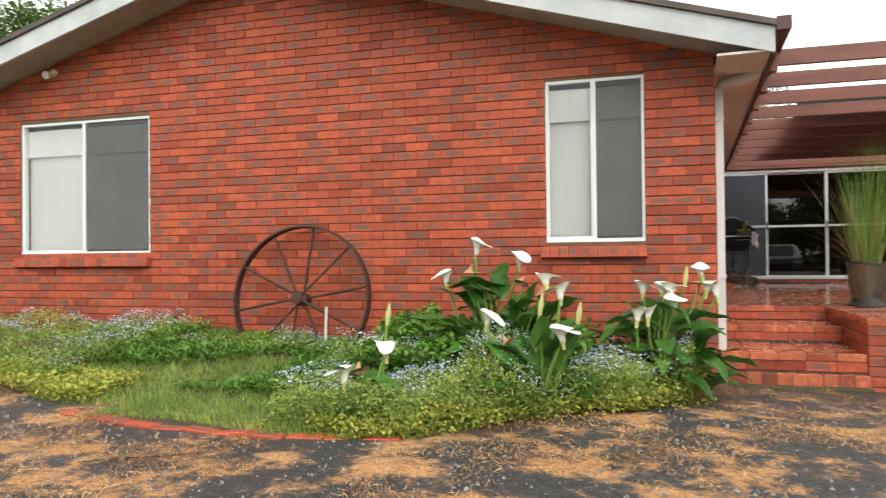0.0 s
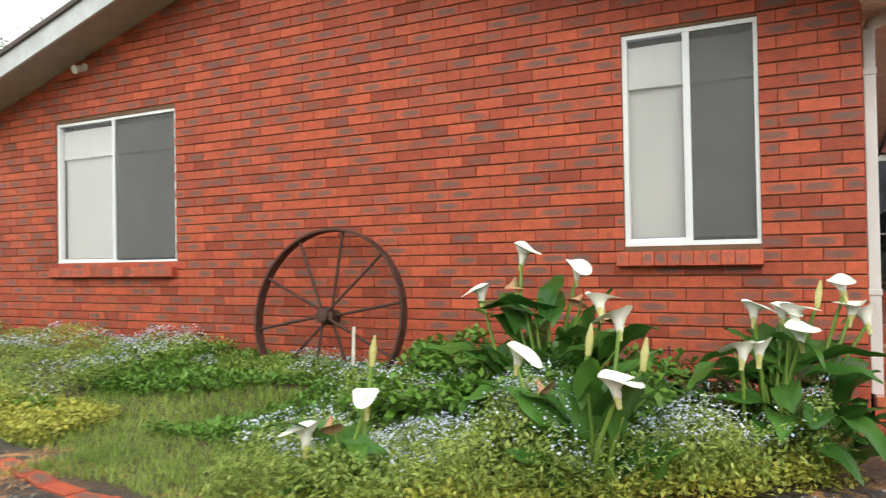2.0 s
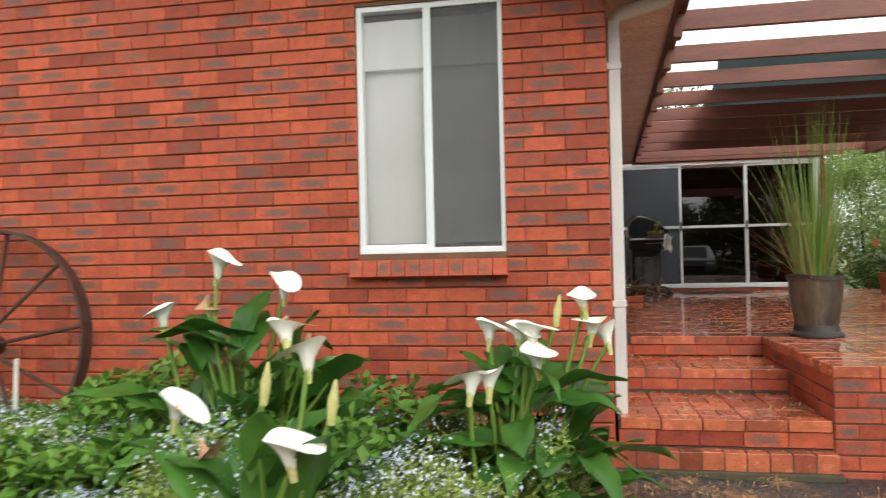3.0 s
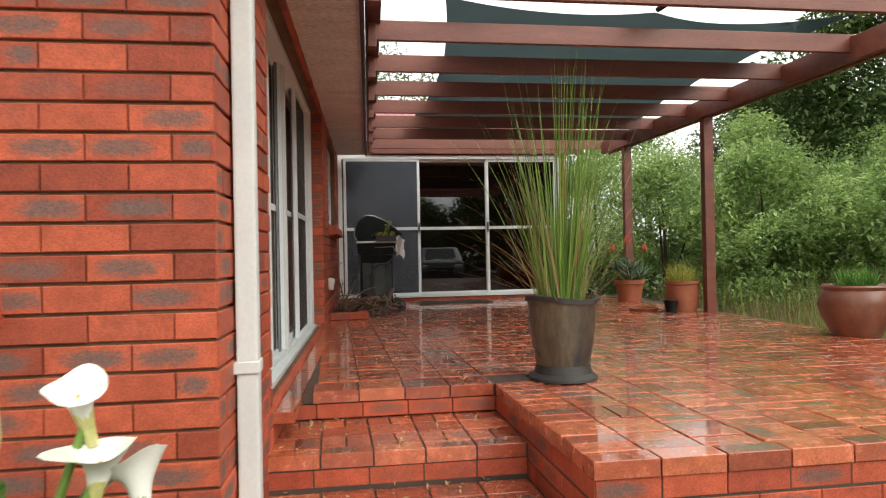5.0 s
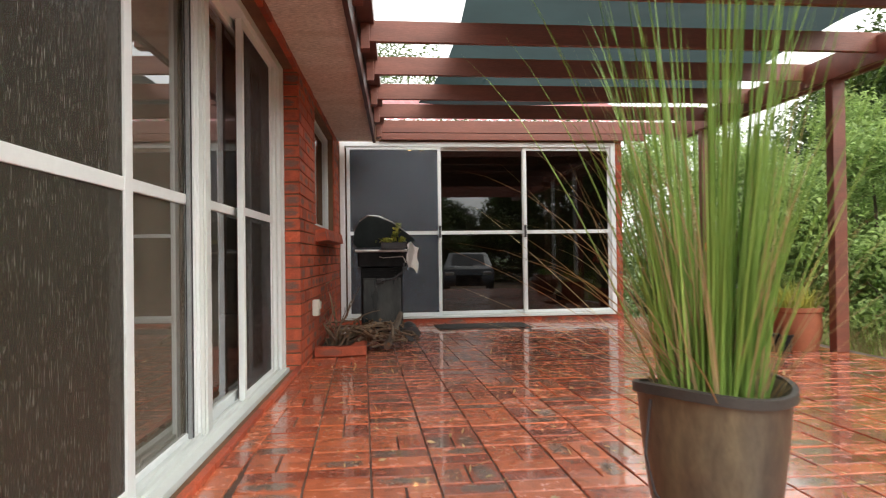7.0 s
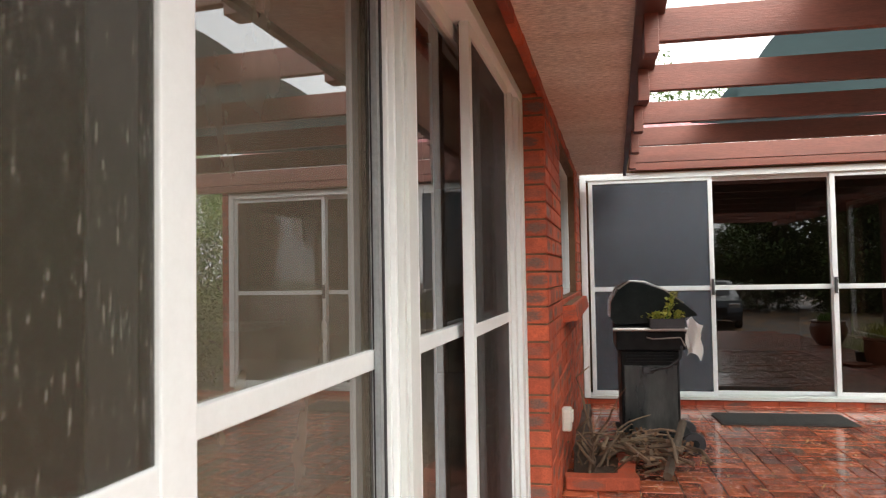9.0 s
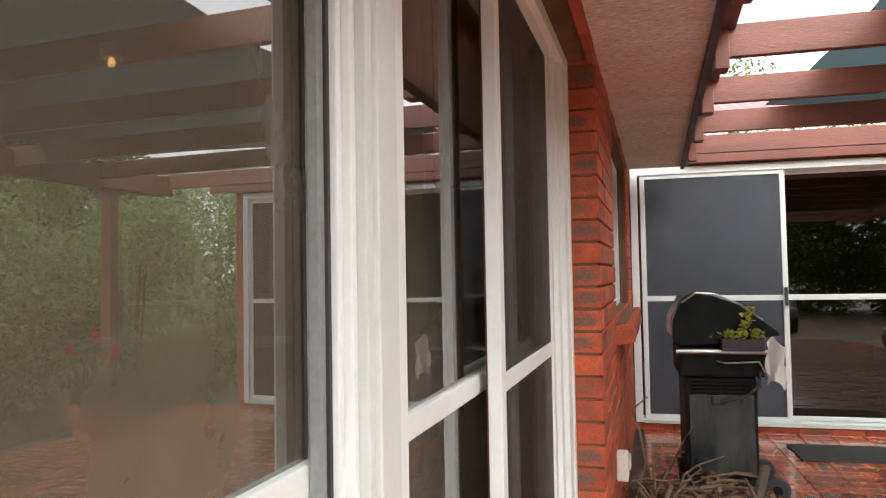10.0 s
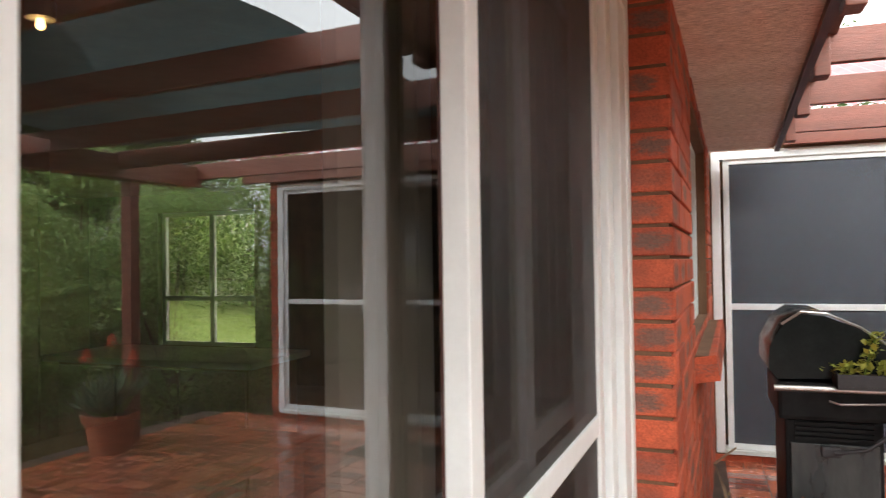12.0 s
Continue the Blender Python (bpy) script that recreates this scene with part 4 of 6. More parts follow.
# beyond the roof and on the hill to the west
for x, y, hgt, r, s, mat_, n in ((2.0, 24, 9.5, 3.6, 1, OLIVE_LEAF, 9000), (-2.5, 27, 9.0, 3.4, 2, OLIVE_LEAF, 8000), (8.5, 26, 7.5, 3.0, 3, OLIVE_LEAF, 7000)):
    tree("gum_tree", x, y, hgt, r, 3.0, mat_, "tall pale green gum tree seen over the roof", n, 0.17, 300 + s, group="gum trees")
for x, y, hgt, r, s in ((-17, 9, 6.6, 3.4, 1), (-21, 6, 6.3, 3.6, 2), (-24, 14, 7.5, 4.0, 3), (-15.5, 15, 6.6, 3.4, 4), (-27, 4, 6.0, 3.6, 5), (-19, 22, 7.5, 4, 6), (-24.5, 8.5, 6.6, 3.4, 7), (-29, 9, 7.6, 3.8, 8), (-20.5, 9.5, 6.4, 3.2, 9), (-11.5, 20, 5.6, 3.2, 10), (-8, 22, 5.2, 3.0, 11)):
    tree("broadleaf_tree", x, y, hgt, r, 0.9, SLOPE_LEAF if s in (1, 2, 4, 5, 9, 10, 11) else OLIVE_LEAF, "big leafy tree on the grassy slope", 40000, 0.155, 400 + s, group="slope trees", blobs_n=130)
# garden side seen in the glass
for x, y, hgt, r, s in ((-13, -22, 7.5, 3.6, 1), (-5, -26, 8.5, 4.0, 2), (12, -19, 8.5, 4.2, 4), (19, -12, 8, 4, 5), (15, -4, 7.5, 3.4, 6)):
    tree("broadleaf_tree", x, y, hgt, r, 1.4, DARK_LEAF, "dark leafy tree across the drive", 26000, 0.3, 500 + s, group="drive trees", blobs_n=70)

for x, y, hgt, r, s in ((-10, -17.5, 3.6, 2.3, 1), (-6.2, -18.5, 3.2, 2.2, 2), (-2.4, -18, 3.5, 2.3, 3), (1.2, -19, 3.9, 2.4, 4), (4.6, -18, 4.4, 2.4, 5), (8.2, -18.5, 4.8, 2.6, 6), (11.8, -16, 4.6, 2.6, 7)):
    tree("drive_shrub", x, y, hgt, r, 0.4, DARK_LEAF, "dark dense shrub along the far side of the drive", 15000, 0.2, 600 + s, "shrub", "drive shrubs", 90, 0.08)

young = tree("young_tree", -14.2, 2.53, 2.15, 0.62, 0.6, GREYGREEN_LEAF, "staked young grey-green tree on the lawn", 1500, 0.075, 77, blobs_n=34, trunk_r=0.022)
for dx, dy in ((-0.4, -0.2), (0.42, 0.1)):
    part("stake", tube([(dx, dy, 0), (dx + 0.01, dy, 0.95)], 0.018, 6), BARK, young)


# ---- on the gable wall ----
def wagon_wheel():
    w = thing("wagon_wheel", pose(-3.93, -0.22, 0.15, 82, 0, 0), "rusty iron wagon wheel leaning on the brick wall", "wheel")
    R = 0.745
    rim = bmesh.new()
    prof = [(R - 0.02, -0.045), (R, -0.045), (R, 0.045), (R - 0.02, 0.045)]
    n = 72
    rings = [[rim.verts.new((r * math.cos(2 * math.pi * k / n), r * math.sin(2 * math.pi * k / n), z)) for r, z in prof] for k in range(n)]
    for k in range(n):
        a, b = rings[k], rings[(k + 1) % n]
        for i in range(4):
            rim.faces.new((a[i], a[(i + 1) % 4], b[(i + 1) % 4], b[i]))
    part("rim", rim, RUST, w, smooth=True)
    part("hub", lathe([(0.03, -0.13), (0.062, -0.12), (0.062, -0.07), (0.045, -0.05), (0.075, -0.03), (0.075, 0.03), (0.045, 0.05), (0.06, 0.09), (0.03, 0.10)], 20), RUST, w, smooth=True)
    for k in range(10):
        a = 2 * math.pi * (k + 0.28) / 10
        off = 0.05 if k % 2 else -0.05
        c, s = math.cos(a), math.sin(a)
        part("spoke", tube([(0.05 * c, 0.05 * s, off), ((R - 0.015) * c, (R - 0.015) * s, 0)], 0.013, 8), RUST, w, smooth=True)
    return w


wagon_wheel()

dp = thing("downpipe", pose(0, 0, 0), "cream painted square downpipe at the brick corner", "downpipe")
CREAM_PIPE = surface("cream_pipe_paint", (0.70, 0.71, 0.69), (0.62, 0.63, 0.61), 3, 60, (0.4, 0.55), 0.1, speck=0.08)
px, py = 0.058, 0.26
part("pipe", boxes((px - 0.035, px + 0.035, py - 0.045, py + 0.045, -0.31, 2.06), bevel=0.008), CREAM_PIPE, dp)
part("offset", tube([(px, py, 2.05), (px + 0.02, py, 2.10), (px + 0.30, py - 0.02, 2.16), (px + 0.36, py - 0.02, 2.22)], 0.045, 10), CREAM_PIPE, dp, smooth=True)
for z in (0.35, 1.78):
    part("bracket", boxes((px - 0.045, px + 0.041, py - 0.052, py + 0.052, z - 0.02, z + 0.02), bevel=0.004), CREAM_PIPE, dp)
gut = thing("gutter", EAVE, "dark brown metal gutter on the eaves", "gutter")
part("trough", boxes((-0.50, 8.2, -0.56, -0.452, 2.33, 2.335), (-0.50, 8.2, -0.56, -0.555, 2.335, 2.43), (-0.50, 8.2, -0.457, -0.452, 2.335, 2.40), bevel=0.002), FASCIA, gut)
part("end_cap", boxes((-0.51, -0.50, -0.565, -0.45, 2.325, 2.435), bevel=0.002), FASCIA, gut)

flood = thing("wall_lamp", pose(-7.2, -0.02, 2.72), "small white outdoor lamp under the gable soffit", "lamp")
part("base", lathe([(0.03, 0.0), (0.045, 0.0), (0.045, 0.02), (0.02, 0.025)], 14), OUTLET, flood).matrix_basis = pose(0, 0.01, 0.02, 90)
part("head", tube([(0, -0.02, 0.0), (0.0, -0.12, -0.03)], 0.042, 12, [0.8, 1.1]), OUTLET, flood, smooth=True)

# weep slots in two low courses, and a tap
for k, u in enumerate((-7.05, -6.9, -6.75, -6.6, -2.05, -1.20)):
    slot = tagged(link("weep_hole", boxes((u - 0.006, u + 0.006, -0.0075, -0.004, (0.02 if k < 4 else -0.10), (0.10 if k < 4 else -0.02))), GASKET), "dark open weep slot between wall bricks", "weep hole", "weep holes")
tap = thing("garden_tap", pose(-5.55, -0.01, -0.08), "old brass garden tap low on the wall", "tap")
part("pipe", tube([(0, 0.01, 0), (0, -0.07, 0), (0, -0.085, -0.05)], 0.012, 8), RUST, tap, smooth=True)
part("handle", boxes((-0.03, 0.03, -0.045, -0.035, 0.03, 0.04), (-0.005, 0.005, -0.045, -0.035, 0, 0.03)), RUST, tap)
st = thing("garden_stake", pose(-3.62, -0.32, -0.42), "white plastic pipe stake beside the wheel", "stake")
part("pipe", tube([(0, 0, 0), (0.02, 0.0, 0.5)], 0.014, 10), OUTLET, st)

# ---- brick edging of the bed ----
rng = random.Random(5)
edge_brick = raw_mesh("edging_brick", *brick_geometry(0.225, 0.105, 0.07, 0.006)[:2], BRICK, brick_geometry(0.225, 0.105, 0.07, 0.006)[2])
for k in range(11):
    x = -4.42 + k * 0.232
    y = -2.82 + 0.115 * (x + 3.05) ** 2 + (0.03 if x > -2.6 else 0.0)
    ob = tagged(new("edging_brick", edge_brick), "half-sunk red brick edging the garden bed", "brick", "bed edging")
    ob.matrix_world = pose(x, y, ground_z(x, y) + 0.017 - 0.005 * max(0, k - 7) + rng.uniform(-0.006, 0.004), rng.uniform(-5, 5), rng.uniform(-4, 4), math.degrees(0.23 * (x + 3.05)) + rng.uniform(-5, 5)) @ Matrix.Rotation(radians(-90), 4, "X")

twig = thing("twig", pose(-3.2, -3.45, ground_z(-3.2, -3.45) + 0.015, 0, 0, 30), "thin pale dry twig on the gravel", "twig")
part("stick", tube([(-0.3, 0, 0), (-0.1, 0.02, 0.006), (0.12, 0.0, 0.004), (0.35, 0.04, 0.0)], 0.008, 6, [0.5, 1, 1, 0.6]), DEAD_WOOD, twig)


# ---- calla lilies ----
def arrow_leaf(length, width, rng):
    """A big arrow-shaped leaf that arches along +x."""
    bm = bmesh.new()
    n, m = 9, 4
    rows = []
    curl = rng.uniform(0.5, 1.1)
    for i in range(n + 1):
        t = i / n
        x = length * (t - 0.18)
        half = width * 0.5 * (math.sin(math.pi * min(1, (t + 0.10) / 1.10)) ** 0.75) * (1 - 0.25 * t)
        z = 0.10 * length * math.sin(math.pi * t * 0.7) - curl * 0.42 * length * t * t
        row = []
        for j in range(-m, m + 1):
            s = j / m
            back = -0.16 * length * abs(s) * (1 - t) ** 3
            wave = 0.09 * width * math.sin(11 * t + 3 * s + 9 * curl) * abs(s) ** 1.5
            row.append(bm.verts.new((x + back, s * half, z + 0.22 * half * abs(s) ** 1.3 + wave)))
        rows.append(row)
    for a, b in zip(rows, rows[1:]):
        for j in range(2 * m):
            bm.faces.new((a[j], a[j + 1], b[j + 1], b[j]))
    return bm


def spathe(size, roll=1.0):
    """The white funnel of a calla flower: a slim cone, a wide lip that rolls over, a pointed tip along +x."""
    bm = bmesh.new()
    n, rows = 24, []
    for i in range(12):
        t = i / 11
        flare = max(0.0, (t - 0.45) / 0.55)
        r = size * (0.10 + 0.24 * t + 0.27 * flare ** 1.7)
        ring = []
        for k in range(n):
            a = 2 * math.pi * k / n
            tip = max(0, math.cos(a)) ** 4
            back = max(0, -math.cos(a)) ** 2
            rr = r * (1 + (0.75 * tip - 0.10 * back) * flare ** 2)
            z = size * (1.05 * t - roll * (0.10 + 0.42 * tip) * flare ** 3 + 0.22 * back * flare ** 2 + 0.07 * math.sin(3 * a + 1.1) * flare + 0.05 * math.sin(2 * a + 4 * roll) * flare)
            ring.append(bm.verts.new((rr * math.cos(a), rr * math.sin(a) * 0.94, z)))
        rows.append(ring)
    for a, b in zip(rows, rows[1:]):
        for k in range(n):
            bm.faces.new((a[k], a[(k + 1) % n], b[(k + 1) % n], b[k]))
    return bm


def calla_clump(x, y, flowers, leaves, seed, label, spread, buds=(), wilted=(), small=False, tall=0.86, rise=(-45, 12), length=(0.28, 0.43)):
    """flowers, buds and wilted: heads (x, y, z) in the world; leaves: how many."""
    rng = random.Random(seed)
    z0 = ground_z(x, y) - 0.03
    c = thing("calla_lily", pose(x, y, z0), label, "calla lily", "calla lily clumps")
    def stalk(hx, hy, hz, r, mat_):
        bx, by = rng.uniform(-0.12, 0.12) + (hx - x) * 0.35, rng.uniform(-0.1, 0.1) + (hy - y) * 0.35
        h = hz - z0
        part("stem", tube([(bx, by, 0), ((bx + hx - x) / 2 - 0.02, (by + hy - y) / 2, h * 0.55), (hx - x, hy - y, h)], r, 8, [1.2, 1, 0.85]), mat_, c, smooth=True)
    for k in range(leaves):
        a = 2 * math.pi * (k + rng.uniform(-0.3, 0.3)) / leaves * 1.618
        rad, h = spread * rng.uniform(0.12, 1.0), rng.uniform(0.2, 0.55 if small else tall)
        h *= 1 - 0.45 * rad / spread
        lx, ly = rad * math.cos(a), rad * math.sin(a) * 0.8
        part("leaf_stalk", tube([(lx * 0.2, ly * 0.2, 0), (lx * 0.55, ly * 0.55, h * 0.6), (lx, ly, h)], 0.011, 6, [1.4, 1, 0.6]), CALLA_STEM, c, smooth=True)
        leaf = part("leaf", arrow_leaf(rng.uniform(0.20, 0.28) if small else rng.uniform(*length), rng.uniform(0.10, 0.14) if small else rng.uniform(0.14, 0.21), rng), CALLA_LEAF, c, smooth=True)
        leaf.matrix_basis = pose(lx, ly, h, rng.uniform(-30, 30), rng.uniform(*rise), math.degrees(a) + rng.uniform(-40, 40))
    for hx, hy, hz in flowers:
        stalk(hx, hy, hz, 0.011, CALLA_STEM)
        f = part("flower", spathe(rng.uniform(0.108, 0.132), rng.uniform(0.5, 1.4)), CALLA_WHITE, c, "white funnel-shaped flower", True)
        f.matrix_basis = pose(hx - x, hy - y, hz - z0 - 0.04, rng.uniform(-8, 14), rng.uniform(-10, 14), rng.choice((rng.uniform(-70, 20), rng.uniform(150, 240))))
        part("spadix", tube([(0, 0, 0.02), (0, 0, 0.08)], 0.007, 8, [1, 0.6]), CALLA_YELLOW, f, smooth=True)
        part("throat", tube([(0, 0, -0.03), (0, 0, 0.01), (0, 0, 0.045)], 0.0185, 12, [0.62, 0.8, 1.12]), SPATHE_BUD, f, smooth=True)
    for hx, hy, hz in buds:
        stalk(hx, hy, hz, 0.011, CALLA_STEM)
        part("bud", tube([(hx - x, hy - y, hz - z0 - 0.02), (hx - x + 0.01, hy - y, hz - z0 + 0.06), (hx - x + 0.02, hy - y, hz - z0 + 0.13)], 0.019, 10, [0.7, 1, 0.25]), SPATHE_BUD, c, "rolled greenish yellow bud", True)
    for hx, hy, hz in wilted:
        stalk(hx, hy, hz, 0.010, CALLA_STEM)
        w = part("wilted_flower", spathe(0.075), WILTED, c, "shrivelled brown flower", True)
        w.matrix_basis = pose(hx - x, hy - y, hz - z0 + 0.03, rng.uniform(130, 200), rng.uniform(-40, 40), 0)
    return c


calla_clump(-1.72, -1.10, [(-1.95, -0.90, 0.60), (-1.58, -0.95, 0.50), (-2.18, -1.0, 0.36)], 64, 1, "tall calla lilies with white flowers before the window", 0.50,
            wilted=[(-1.97, -0.95, 0.46), (-1.52, -1.05, 0.36), (-1.36, -1.2, 0.30)], tall=1.0, rise=(-68, -8))
calla_clump(-1.25, -1.85, [(-1.15, -1.76, 0.28), (-1.67, -1.76, 0.09), (-1.10, -2.04, 0.02), (-1.25, -1.70, 0.36)], 26, 2, "calla lilies with white flowers and yellow buds in the bed", 0.27,
            buds=[(-1.28, -1.85, 0.17), (-1.02, -1.9, 0.12)], wilted=[(-1.55, -1.8, -0.02)], tall=0.72, rise=(-82, -34), length=(0.22, 0.36))
calla_clump(-0.50, -0.85, [(-0.62, -0.75, 0.26), (-0.47, -0.80, 0.26), (-0.40, -0.85, 0.25), (-0.38, -0.90, 0.15), (-0.66, -1.16, 0.08), (-0.58, -1.14, 0.09), (-0.16, -0.62, 0.40), (-0.14, -0.66, 0.27), (-0.05, -0.64, 0.23)], 64, 3, "calla lilies with many white flowers at the wall corner", 0.46, buds=[(-0.30, -0.75, 0.33)])
calla_clump(-2.32, -2.35, [(-2.22, -2.30, -0.07), (-2.44, -2.48, -0.22)], 11, 4, "small calla lily with two white flowers near the gravel", 0.25, buds=[(-2.25, -2.2, 0.12)], wilted=[(-2.40, -2.33, -0.16)], small=True)


# ---- low planting of the bed ----
def scatter(rng, n, x0, x1, y0, y1, keep=lambda x, y: True):
    out = []
    while len(out) < n:
        x, y = rng.uniform(x0, x1), rng.uniform(y0, y1)
        if y > bed_front(x) + 0.1 * math.sin(3 * x) and keep(x, y):
            out.append((x, y))
    return out


def patchy(x, y, k, level):
    return noise.noise((x * 0.9 + k * 11, y * 0.9, k)) > level


def carpet(name, n, area, keep, height, leaf, material, label, category, seed, upright=0.5, aspect=0.45, top=False):
    rng = np.random.default_rng(seed)
    pts = []
    for x, y in scatter(rng, n, *area, keep):
        hump = height * (0.45 if -5.0 < x < -3.0 and y > -0.9 else 1.25 if x > -1.9 and y < -0.8 else 0.8 if x > -2.9 and y < -1.4 else 1.0) * (0.55 + 0.6 * (noise.noise((x * 2.2, y * 2.2, seed)) + 0.4))
        t = 1.0 - 0.25 * rng.random() ** 2 if top else rng.random() ** 0.7
        pts.append((x, y, ground_z(x, y) + max(0.02, hump) * t))
    pts = np.array(pts)
    return stuff(name, leaf_mesh(name, pts, rng.uniform(0.6, 1.3, n) * leaf, material, rng, aspect, 0.2, upright), label, category)


def in_blue(x, y):
    return (x > -3.1 and y > -2.3 - 0.1 * x * 0) or (x < -5.2 and y > -1.9) or (-5.2 <= x <= -3.1 and y > -0.75)


carpet("forget_me_nots", 46000, (-9.0, -0.15, -2.6, -0.08), in_blue, 0.25, 0.035, FORGET_LEAF, "low green forget-me-not foliage filling the bed", "forget-me-nots", 1)
carpet("forget_me_not_flowers", 9500, (-9.0, -0.15, -2.5, -0.1), lambda x, y: in_blue(x, y) and patchy(x, y, 1, -0.12 if x > -4 else 0.08), 0.32, 0.017, FORGET_FLOWER, "tiny pale blue forget-me-not flowers", "flowers", 1, 0.2, 0.9, True)
carpet("forget_me_nots", 30000, (-2.9, -0.25, -2.7, -0.9), lambda x, y: noise.noise((x * 2.6, y * 2.6, 4)) > -0.25, 0.34, 0.034, FORGET_LEAF, "tall bushy forget-me-nots before the calla lilies", "forget-me-nots", 8, 0.35)
carpet("forget_me_not_flowers", 3600, (-2.9, -0.25, -2.5, -0.9), lambda x, y: noise.noise((x * 2.6, y * 2.6, 4)) > -0.1, 0.40, 0.016, FORGET_FLOWER, "pale blue forget-me-not flowers before the lilies", "flowers", 8, 0.2, 0.9, True)
carpet("yellow_groundcover", 20000, (-8.8, -0.1, -2.75, -1.0), lambda x, y: y < bed_front(x) + 0.55 and not (-4.6 < x < -2.6), 0.13, 0.038, YELLOW_LEAF, "yellow-green leafy groundcover along the bed's front", "groundcover", 3, 0.3, 0.6)
carpet("leafy_weeds", 9000, (-2.9, -1.0, -1.6, -0.3), lambda x, y: True, 0.42, 0.075, LUSH_LEAF, "lush green leafy weeds between the lilies", "weeds", 4, 0.3, 0.6)
carpet("leafy_weeds", 16000, (-6.4, -2.6, -1.9, -0.1), lambda x, y: patchy(x, y, 5, -0.2), 0.13, 0.055, LUSH_LEAF, "lush green weeds along the brick wall", "weeds", 5, 0.4, 0.5)

rng = np.random.default_rng(21)
spots = scatter(rng, 26000, -5.4, -1.6, -2.8, -0.9)
v, f = blades([(x, y, ground_z(x, y) - 0.01) for x, y in spots], rng.uniform(0.03, 0.10, len(spots)), rng, 0.007, 0.7, 1.0, 2)
stuff("grass", raw_mesh("grass", v, f, GRASS), "short bright green grass in the bed", "grass")
spots = [(rng.uniform(-22, -12), rng.uniform(-1.5, 9)) for _ in range(30000)]
v, f = blades([(x, y, ground_z(x, y) - 0.01) for x, y in spots], rng.uniform(0.06, 0.2, len(spots)), rng, 0.012, 0.5, 0.9, 2)
stuff("grass", raw_mesh("grass", v, f, GRASS), "rough green lawn on the slope", "grass")
spots = [(rng.normal(-9.5, 0.4), rng.normal(-0.9, 0.5)) for _ in range(4200)]
v, f = blades([(x, y, ground_z(x, y) - 0.02) for x, y in spots], rng.uniform(0.15, 0.62, len(spots)), rng, 0.007, 0.4, 0.7, 3)
stuff("dry_weeds", raw_mesh("dry_weeds", v, f, BROWN_WEED), "brown dry weeds at the house corner", "weeds")
spots = [(rng.normal(-7.0 + (0.9 if k % 2 else -0.6), 0.35), rng.normal(-2.1, 0.12)) for k in range(1600)]
v, f = blades([(x, y, ground_z(x, y) - 0.02) for x, y in spots], rng.uniform(0.06, 0.2, len(spots)), rng, 0.006, 0.6, 0.8, 2)
stuff("dry_weeds", raw_mesh("dry_weeds", v, f, BROWN_WEED), "brown dead weeds at the bed's front", "weeds")
spots = [(rng.uniform(4.75, 6.6), rng.uniform(1.0, 8.0)) for k in range(9000)]
v, f = blades([(x, y, ground_z(x, y)) for x, y in spots], rng.uniform(0.35, 0.95, len(spots)), rng, 0.007, 0.3, 0.9, 3)
stuff("dry_grass", raw_mesh("dry_grass", v, f, DRY_GRASS), "tall straw-coloured grass beside the patio", "grass")
spots = [(rng.uniform(4.8, 7.2), rng.uniform(0.5, 6.5)) for k in range(1500)]
v, f = blades([(x, y, ground_z(x, y)) for x, y in spots], rng.uniform(0.5, 1.25, len(spots)), rng, 0.008, 0.25, 0.7, 3)
stuff("tall_grass", raw_mesh("tall_grass", v, f, GRASS), "tall green grass between patio and hedge", "grass")

# pine needle litter lying on the drive
spots = []
while len(spots) < 40000:
    x, y = rng.uniform(-8.5, 2.5), rng.uniform(-5.5, 0.1)
    if y < (bed_front(x) + 0.25 if x < 0 else 0.0) and noise.noise((x * 1.1 + 3, y * 1.6, 9)) + 0.6 * noise.noise((x * 4.1, y * 4.7, 2)) > 0.08:
        spots.append((x, y))
pts = np.array([(x, y, ground_z(x, y) + rng.uniform(0.008, 0.03)) for x, y in spots])
NEEDLE = leaf_material("pine_needles", (0.28, 0.13, 0.045), (0.68, 0.42, 0.19), 0.8, 0.1)
stuff("pine_litter", leaf_mesh("pine_litter", pts, rng.uniform(0.012, 0.05, len(pts)), NEEDLE, rng, 0.12, 0.1, 0.05), "orange-brown pine needle litter on the drive", "litter")


